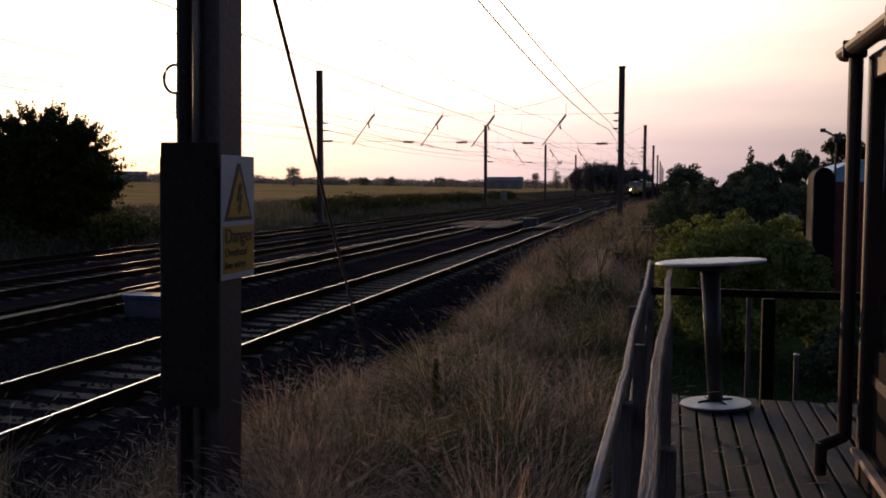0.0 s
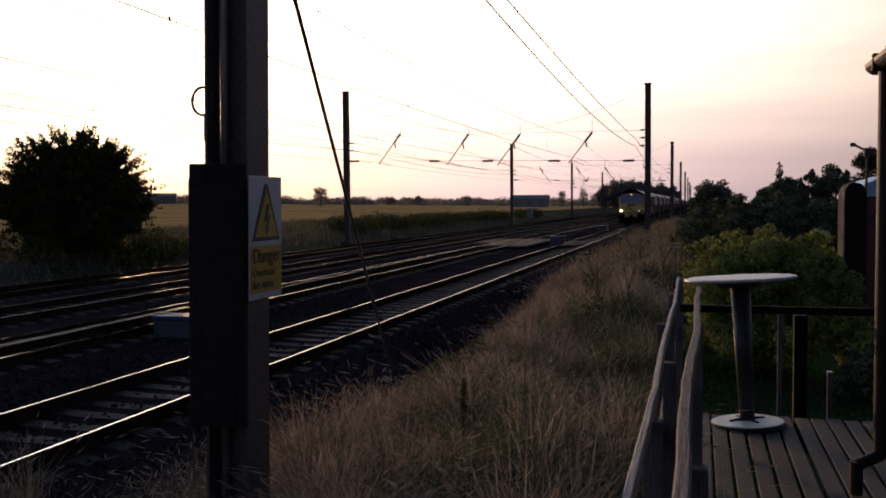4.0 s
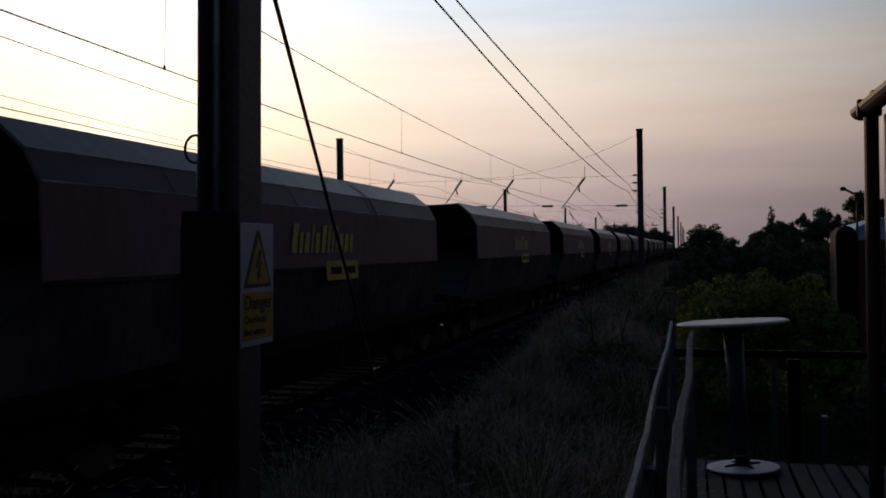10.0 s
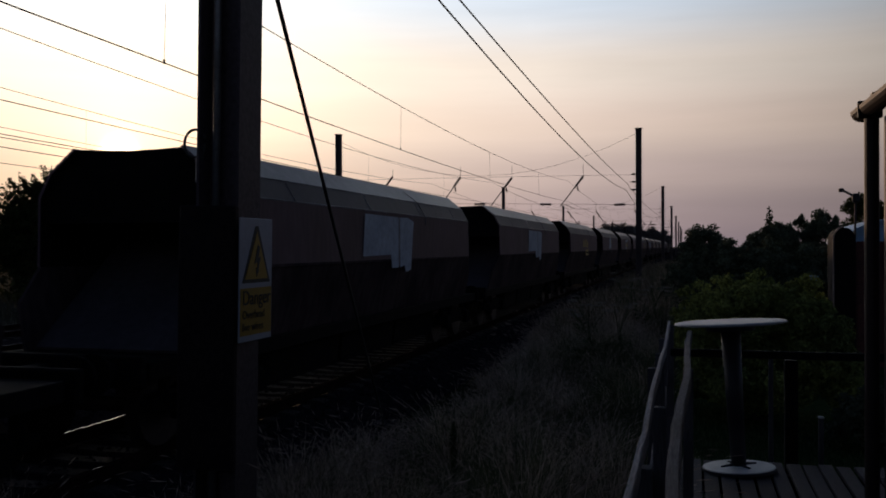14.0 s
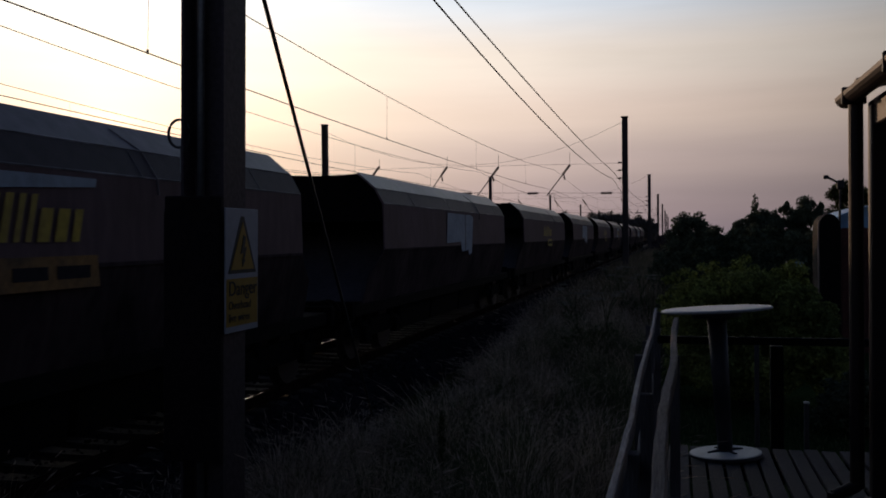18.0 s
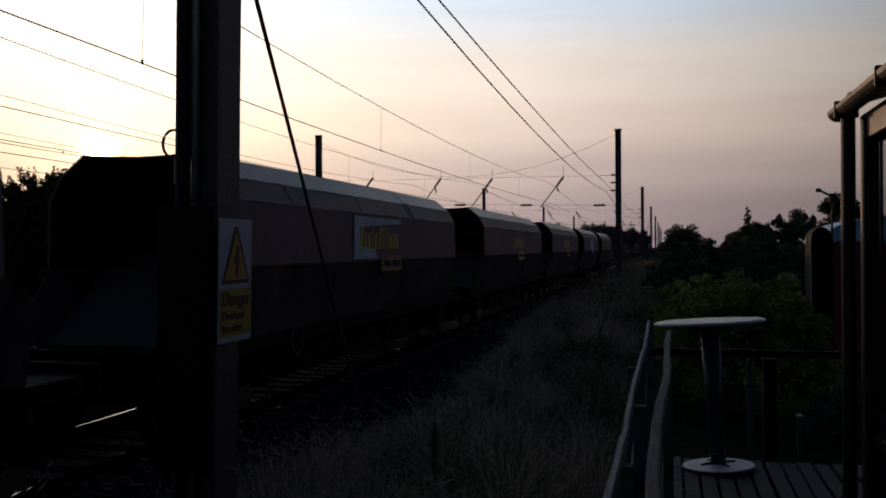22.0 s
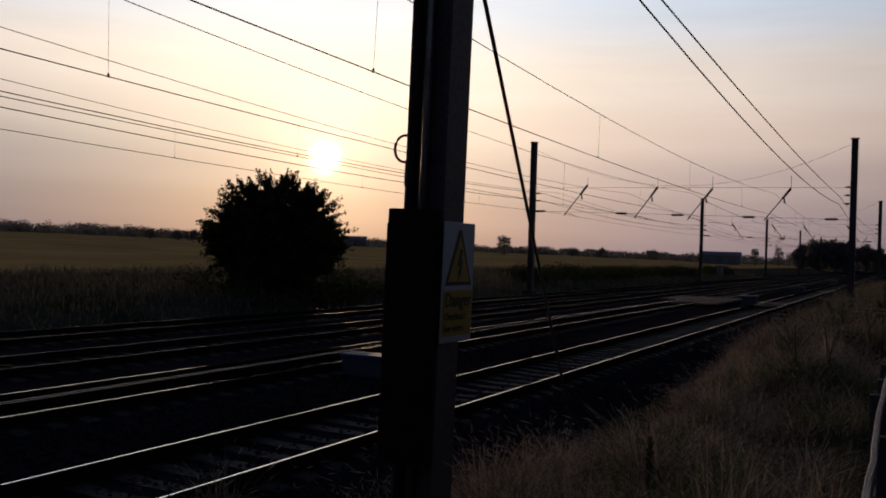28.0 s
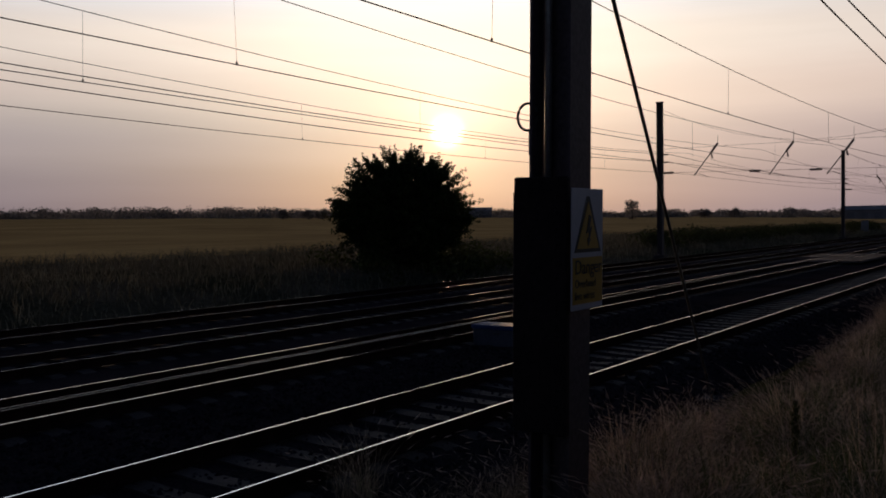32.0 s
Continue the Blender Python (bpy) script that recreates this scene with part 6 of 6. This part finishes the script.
for ang, d, w, h in ((23.3, 400, 8.5, 9.5), (19.0, 520, 10, 5.5), (17.3, 560, 8, 6.5), (14.2, 600, 11, 7), (13.4, 640, 9, 5), (28.8, 600, 7, 5), (26.6, 620, 6, 4.5), (45.0, 430, 8, 5.5), (43.4, 430, 7, 5.2),
                    (42.6, 440, 9, 5.6), (8.2, 420, 6, 9), (6.9, 430, 6, 9.5), (6.3, 440, 5, 8), (9.3, 450, 7, 7)):
    far_tree(*on_plain(ang, d), w, h, 1500)
for ang, d, w, h in ((5.6, 330, 9, 9), (4.7, 325, 12, 11.5), (3.8, 330, 11, 12), (3.0, 325, 9, 11), (2.2, 335, 8, 10.5), (1.5, 330, 7, 9.5)):
    far_tree(*on_plain(ang, d), w, h, 5500, "tall dark tree of the clump beside the line")


def make_far_woods():
    rng = random.Random(77)
    cl = []
    for k in range(620):
        ang = rng.uniform(4, 68)
        d = rng.uniform(560, 900)
        x, y = on_plain(ang, d)
        h = rng.uniform(3.5, 7.0) * (1.15 if ang > 45 else 0.75 if ang < 25 else 0.9) * d / 700
        cl.append((x, y, ground_z(x, y) + h * 0.4, 4 + 7 * rng.random(), 4 + 7 * rng.random(), h * 0.75))
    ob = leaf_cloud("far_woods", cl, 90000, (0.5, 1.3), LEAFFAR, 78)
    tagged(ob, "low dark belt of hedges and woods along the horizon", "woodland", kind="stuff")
    cl = []
    for k in range(105):
        x, y = -24.5 - 3.5 * rng.random(), rng.uniform(62, 150)
        cl.append((x, y, ground_z(x, y) + 0.5, 1.2, 1.8, 0.55 + 0.4 * rng.random()))
    for k in range(46):
        x, y = -25.7 + rng.uniform(-2.6, 3.2), 33.3 + rng.uniform(-5, 8)
        cl.append((x, y, ground_z(x, y) + 0.35, 0.9, 1.1, 0.45 + 0.4 * rng.random()))
    tagged(leaf_cloud("verge_brambles", cl, 24000, (0.07, 0.16), LEAFTREE, 79), "dark bramble thicket on the far verge", "brambles", kind="stuff")


make_far_woods()


def make_barn(ang, d, width, deep, height, label):
    x, y = on_plain(ang, d)
    b = thing("farm_barn", pose(x, y, ground_z(x, y), 0, 0, ang), label, "barn", "far farm buildings")
    part("body", box(bm_new(), 0, 0, height * 0.35, width, deep, height * 0.7, 0.05), BARN, b)
    bm = bm_new()
    o = [(-deep / 2 - 0.6, height * 0.68), (0, height), (deep / 2 + 0.6, height * 0.68), (deep / 2 + 0.6, height * 0.72), (0, height * 1.05), (-deep / 2 - 0.6, height * 0.72)]
    prism(bm, o, -width / 2 - 0.6, width / 2 + 0.6)
    bmesh.ops.rotate(bm, verts=bm.verts, cent=(0, 0, 0), matrix=Matrix.Rotation(math.pi / 2, 3, "Z"))
    part("roof", bm, BARNROOF, b)
    for k in range(3):
        part("door", box(bm_new(), -width * 0.3 + k * width * 0.3, -deep / 2 - 0.05, height * 0.28, width * 0.16, 0.1, height * 0.5, 0.02), BARNROOF, b)


make_barn(10.2, 425, 17, 10, 5.4, "long grey farm barn on the plain")
make_barn(33.0, 620, 22, 14, 6.5, "low grey barn beyond the wheat")

# ---- deck, railing and table ----
DECK_Z = 0.76


def make_deck():
    deck = thing("deck", pose(0, 0, 0), "weathered grey timber deck of long boards", "deck", kind="structure")
    bm = bm_new()
    for y in (-1.5, 0.5, 2.5, 4.5, 6.6):
        box(bm, 0.55, y, DECK_Z - 0.11, 1.7, 0.06, 0.15)
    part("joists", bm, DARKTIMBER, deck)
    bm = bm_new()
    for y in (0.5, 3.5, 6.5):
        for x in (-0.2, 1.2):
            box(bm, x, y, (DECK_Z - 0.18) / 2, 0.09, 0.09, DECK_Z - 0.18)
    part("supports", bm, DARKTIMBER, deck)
    first = None
    x = -0.1855
    while x < 1.36:
        m = pose(x, 2.35 + random.uniform(-0.03, 0.03), DECK_Z - 0.014 + random.uniform(-0.003, 0.003), 0, random.uniform(-0.7, 0.7), random.uniform(-0.08, 0.08))
        if first is None:
            first = part("deck_board", box(bm_new(), 0, 0, 0, 0.091, 8.9, 0.028, 0.004), DECK, deck)
            first.matrix_local = m
        else:
            again(first, m)
        x += 0.111
    return deck


make_deck()


def make_railing():
    fence = thing("deck_railing", pose(0, 0, 0), "weathered timber railing with two rough rails along the deck", "railing")
    rng = random.Random(8)
    for k, y in enumerate((0.55, 1.5, 2.48, 3.88, 4.5, 5.3, 6.25, 7.0)):
        x = (-0.108, -0.106, -0.11, -0.11, -0.158, -0.15, -0.16, -0.13)[k]
        top = (1.72, 1.72, 1.70, 1.62, 1.70, 1.68, 1.67, 1.70)[k]
        post = part("post", box(bm_new(), 0, 0, top / 2 + 0.05, 0.052, 0.052, top - 0.1, 0.003), TIMBERPOST, fence)
        post.location = (x, y, 0)
    for y in (4.8, 2.2):
        post = part("inner_post", box(bm_new(), 0, 0, 1.2, 0.05, 0.05, 0.92, 0.003), TIMBERPOST, fence)
        post.location = (0.004, y, 0)
    # rails: rough sawn, slightly wavy
    for x0, z0, w, h, wave, y0, y1 in ((-0.119, 1.7, 0.019, 0.05, 0.004, -0.4, 7.05), (-0.052, 1.695, 0.034, 0.06, 0.007, -0.4, 6.3), (-0.135, 1.32, 0.02, 0.08, 0.005, -0.4, 7.05)):
        bm = bm_new()
        rows = []
        for k in range(31):
            y = y0 + (y1 - y0) * k / 30
            cx = x0 + (0.0105 * y if x0 > -0.1 else -0.002 * y) + wave * math.sin(y * 2.3 + x0 * 40) + 0.003 * rng.uniform(-1, 1)
            cz = z0 + 0.006 * math.sin(y * 1.1 + x0 * 9)
            rows.append([bm.verts.new((cx + a * w / 2, y, cz + b * h / 2)) for a, b in ((-1, -1), (1, -1), (1, 0.8), (0.7, 1), (-0.7, 1), (-1, 0.8))])
        for r0, r1 in zip(rows, rows[1:]):
            for i in range(6):
                bm.faces.new((r0[i], r0[(i + 1) % 6], r1[(i + 1) % 6], r1[i]))
        bm.faces.new(rows[0]), bm.faces.new(rows[-1][::-1])
        bmesh.ops.recalc_face_normals(bm, faces=bm.faces)
        part("rail", bm, PALERAIL if z0 == 1.7 else TIMBER, fence)
    end = thing("end_railing", pose(0, 6.98, 0), "dark low timber railing across the end of the deck", "railing")
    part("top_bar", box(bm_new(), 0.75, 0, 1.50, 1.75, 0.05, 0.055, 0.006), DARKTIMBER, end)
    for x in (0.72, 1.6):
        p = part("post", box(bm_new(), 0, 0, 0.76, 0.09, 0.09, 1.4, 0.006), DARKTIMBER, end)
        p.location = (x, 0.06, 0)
    for x, y, h in ((0.95, 7.25, 0.98), (0.62, 7.5, 1.40)):
        s = thing("garden_stake", pose(x, y, 0.08), "thin pale stake behind the deck", "stake", "garden stakes")
        part("stick", box(bm_new(), 0, 0, h / 2 - 0.05, 0.035, 0.035, h, 0.004), TIMBERPOST, s)
        part("cap", box(bm_new(), 0, 0, h - 0.045, 0.04, 0.04, 0.012, 0.002), TABLEBASE, s)


make_railing()


def make_table():
    t = thing("bar_table", pose(0.335, 6.52, DECK_Z, -1.5, -3.2, 0), "round grey high table on a single pole with a disc foot", "table")
    bm = bm_new()
    o = [(0.0, 0.992), (0.352, 0.992), (0.369, 0.996), (0.371, 1.003), (0.367, 1.01), (0.352, 1.014), (0.0, 1.014)]
    seg = 48
    rings = [[bm.verts.new((r * math.cos(2 * math.pi * k / seg), r * math.sin(2 * math.pi * k / seg), z)) for k in range(seg)] if r else [bm.verts.new((0, 0, z))] for r, z in o]
    for a, b in zip(rings, rings[1:]):
        for k in range(seg):
            pick = [a[k % len(a)], a[(k + 1) % len(a)], b[(k + 1) % len(b)], b[k % len(b)]]
            pick = list(dict.fromkeys(pick))
            bm.faces.new(pick)
    bmesh.ops.recalc_face_normals(bm, faces=bm.faces)
    part("tabletop", bm, TABLETOP, t, "pale grey round top")
    part("pole", rod(bm_new(), (0, 0, 0.02), (0, 0, 0.95), 0.049, 0.066, 20), TABLEPOLE, t, "grey metal pole", smooth=True)
    bm = rod(bm_new(), (0, 0, 0.95), (0, 0, 0.985), 0.16, seg=24)
    part("top_flange", bm, TABLEPOLE, t)
    part("foot_rim", rod(bm_new(), (0, 0, 0.0), (0, 0, 0.02), 0.244, 0.244, 40), TABLEPOLE, t, "dark rim under the foot")
    bm = rod(bm_new(), (0, 0, 0.02), (0, 0, 0.026), 0.236, 0.235, 40)
    rod(bm, (0, 0, 0.026), (0, 0, 0.034), 0.225, 0.1, 40)
    part("foot_disc", bm, TABLEBASE, t, "pale round foot disc")
    for k in range(4):
        a = math.pi / 2 * k + 0.5
        bm = rod(bm_new(), (0.045 * math.cos(a), 0.045 * math.sin(a), 0.04), (0.13 * math.cos(a), 0.13 * math.sin(a), 0.03), 0.012, seg=6)
        part("foot_bracket", bm, TABLEPOLE, t)


make_table()


# ---- conservatory beside the deck ----
def make_conservatory():
    c = thing("conservatory", pose(0.985, 5.11, 0), "dark-framed glazed conservatory with a sloping roof beside the deck", "conservatory")
    floor_z, eave = DECK_Z - 0.02, 2.93
    part("plinth", box(bm_new(), 1.6, -4.0, floor_z + 0.10, 3.2, 8.0, 0.2, 0.01), DARKWALL, c)
    part("corner_post", box(bm_new(), 0.04, -0.05, (floor_z + eave) / 2, 0.10, 0.10, eave - floor_z, 0.008), BROWNPVC, c)
    part("door_sill", box(bm_new(), -0.02, -4.0, floor_z + 0.17, 0.05, 7.9, 0.03, 0.006), PALETIMBER, c, "worn pale timber sill")
    pane_w = 0.755
    for k in range(8):
        y = -0.1 - pane_w * (k + 0.5)
        win = part("window_frame", box(bm_new(), 0.06, y - pane_w / 2 + 0.03, (floor_z + eave) / 2, 0.07, 0.06, eave - floor_z, 0.006), BROWNPVC, c)
        part("bottom_panel", box(bm_new(), 0.06, y, floor_z + 0.45, 0.04, pane_w - 0.06, 0.55, 0.006), DARKWALL, win)
        pane = part("pane", box(bm_new(), 0.06, y, 2.1, 0.012, pane_w - 0.06, 1.55), PANE, win)
        pane.visible_shadow = False
        part("transom", box(bm_new(), 0.06, y, 1.30, 0.06, pane_w - 0.06, 0.06, 0.006), BROWNPVC, win)
    for k in range(3):
        x = 0.11 + 1.0 * (k + 0.5)
        win = part("window_frame", box(bm_new(), x + 0.47, -0.05, (floor_z + eave) / 2, 0.06, 0.07, eave - floor_z, 0.006), BROWNPVC, c)
        pane = part("pane", box(bm_new(), x, -0.05, 2.1, 0.94, 0.012, 1.55), PANE, win)
        pane.visible_shadow = False
        part("bottom_panel", box(bm_new(), x, -0.05, floor_z + 0.55, 0.94, 0.04, 0.75, 0.006), DARKWALL, win)
    part("head_beam", box(bm_new(), 0.06, -4.0, eave - 0.04, 0.12, 8.1, 0.14, 0.008), BROWNPVC, c)
    part("end_beam", box(bm_new(), 1.6, -0.05, eave - 0.04, 3.2, 0.12, 0.14, 0.008), BROWNPVC, c)
    roof = part("roof", prism(bm_new(), [(-0.06, eave + 0.075), (3.3, eave + 0.95), (3.3, eave + 1.0), (-0.06, eave + 0.12)], -8.1, 0.08), ROOFSHEET, c)
    for k in range(9):
        rib = prism(bm_new(), [(-0.06, eave + 0.12), (3.3, eave + 1.0), (3.3, eave + 1.03), (-0.06, eave + 0.15)], 0.05 - 1.0 * k - 0.03, 0.05 - 1.0 * k + 0.03)
        part("roof_bar", rib, BROWNPVC, roof)
    part("house_wall", box(bm_new(), 3.3, -4.0, 2.2, 0.2, 8.2, 4.0), CURTAIN, c)
    # gutter: a half-round channel, with brackets
    bm = bm_new()
    arc = [(0.055 * math.cos(math.radians(a)), 0.055 * math.sin(math.radians(a))) for a in range(180, 361, 20)]
    inner = [(0.047 * math.cos(math.radians(a)), 0.047 * math.sin(math.radians(a))) for a in range(360, 179, -20)]
    prism(bm, [(-0.085 + x, eave + 0.07 + z) for x, z in arc + inner], -8.1, 0.18)
    gutter = part("gutter", bm, BROWNPVC, c, "dark half-round gutter")
    for k in range(9):
        part("gutter_bracket", box(bm_new(), -0.085, -0.06 - 0.95 * k, eave + 0.05, 0.118, 0.025, 0.09, 0.006), BROWNPVC, gutter)
    bm = rod(bm_new(), (-0.07, -0.02, eave + 0.04), (-0.07, -0.02, floor_z + 0.22), 0.036, seg=14)
    rod(bm, (-0.07, -0.02, floor_z + 0.23), (-0.19, -0.06, floor_z + 0.18), 0.032, seg=12)
    rod(bm, (-0.19, -0.06, floor_z + 0.2), (-0.19, -0.06, floor_z + 0.03), 0.033, seg=12)
    part("downpipe", bm, BROWNPVC, c, "dark downpipe with an angled foot", smooth=False)


make_conservatory()


# ---- garden shed and arch behind the shrub ----
def make_shed():
    s = thing("garden_shed", pose(2.82, 18.0, 0.05), "dark red boarded shed under a curved pale blue sheet roof", "shed")
    part("frame", box(bm_new(), 1.2, 1.0, 1.15, 2.36, 1.96, 2.3), DARKTIMBER, s)
    first = None
    for k in range(17):
        m = pose(0.07 + 0.142 * k, 0.0, 1.17)
        if first is None:
            first = part("board", box(bm_new(), 0, 0, 0, 0.136, 0.03, 2.3, 0.004), SHEDRED, s)
            first.matrix_local = m
        else:
            again(first, m)
    bm = bm_new()
    arc = [(1.2 - 1.3 * math.cos(math.radians(a)), 2.3 + 0.48 * math.sin(math.radians(a))) for a in range(0, 181, 15)]
    prism(bm, arc + [(x * 0.985 + 0.018, z - 0.03) for x, z in reversed(arc)], -0.12, 2.1)
    part("roof", bm, BLUESHEET, s, "pale blue curved roof sheet")
    prism_end = prism(bm_new(), arc, 0.0, 0.03)
    part("gable", prism_end, BLUESHEET, s)
    a = thing("garden_arch", pose(2.6, 17.0, 0.05), "dark timber arch with a pale front edge", "arch")
    arc = [(0.18 * math.cos(math.radians(t)), 2.32 + 0.24 * math.sin(math.radians(t))) for t in range(0, 181, 20)]
    bm = prism(bm_new(), [(0.18, 0.0)] + arc + [(-0.18, 0.0)], 0.0, 0.7)
    part("panel", bm, DARKTIMBER, a)
    outer = [(-0.18, 0.0)] + [(-0.185, 2.32)] + [(x * 1.03, z + 0.02) for x, z in reversed(arc)][:5]
    pts = [Vector((x, -0.012, z)) for x, z in outer]
    raw("edge", *line_tube(pts, 0.014, 6), PALETIMBER, a, "pale worn edge")
    b = thing("garden_board", pose(2.09, 17.5, 0.05), "small pale blue board on a dark post beside the arch", "sign")
    part("post", box(bm_new(), 0, 0.03, 0.82, 0.05, 0.04, 1.72, 0.004), DARKTIMBER, b)
    part("board", box(bm_new(), 0, 0, 1.655, 0.3, 0.02, 0.11, 0.004), BLUESHEET, b)
    l = thing("yard_floodlight", pose(2.83, 17.7, 0.05), "small dark floodlight on a thin pole", "lamp")
    part("pole", rod(bm_new(), (0, 0, 0), (0.06, 0, 3.05), 0.02, seg=8), BLACKCABLE, l)
    part("head", box(bm_new(), 0.06, -0.02, 3.1, 0.12, 0.12, 0.16, 0.02), BLACKCABLE, l)
    bm = rod(bm_new(), (0.02, 0, 3.14), (-0.16, -0.02, 3.24), 0.02, seg=6)
    box(bm, -0.18, -0.02, 3.24, 0.09, 0.08, 0.07, 0.015)
    part("arm", bm, BLACKCABLE, l)


make_shed()


# ---- what moves: the train rolls towards and past the camera ----
def first_wagon_y(t):
    s = t - 16.0
    return -111.66 - 19.043 * s + 0.1139 * s * s - WAGON_STEP + 0.034 * max(0.0, t - 23.0) ** 2


def motions():
    times = [0, 2, 4, 6, 8, 10, 12, 14, 16, 18, 20, 22, 24, 26, 28, 30, 32]
    walk(locomotive, [(t, pose(-6.7, first_wagon_y(t) - 20.58, 0)) for t in times])
    for k, w in enumerate(wagons):
        walk(w, [(t, pose(-6.7, first_wagon_y(t) + WAGON_STEP * k, 0)) for t in times])


motions()
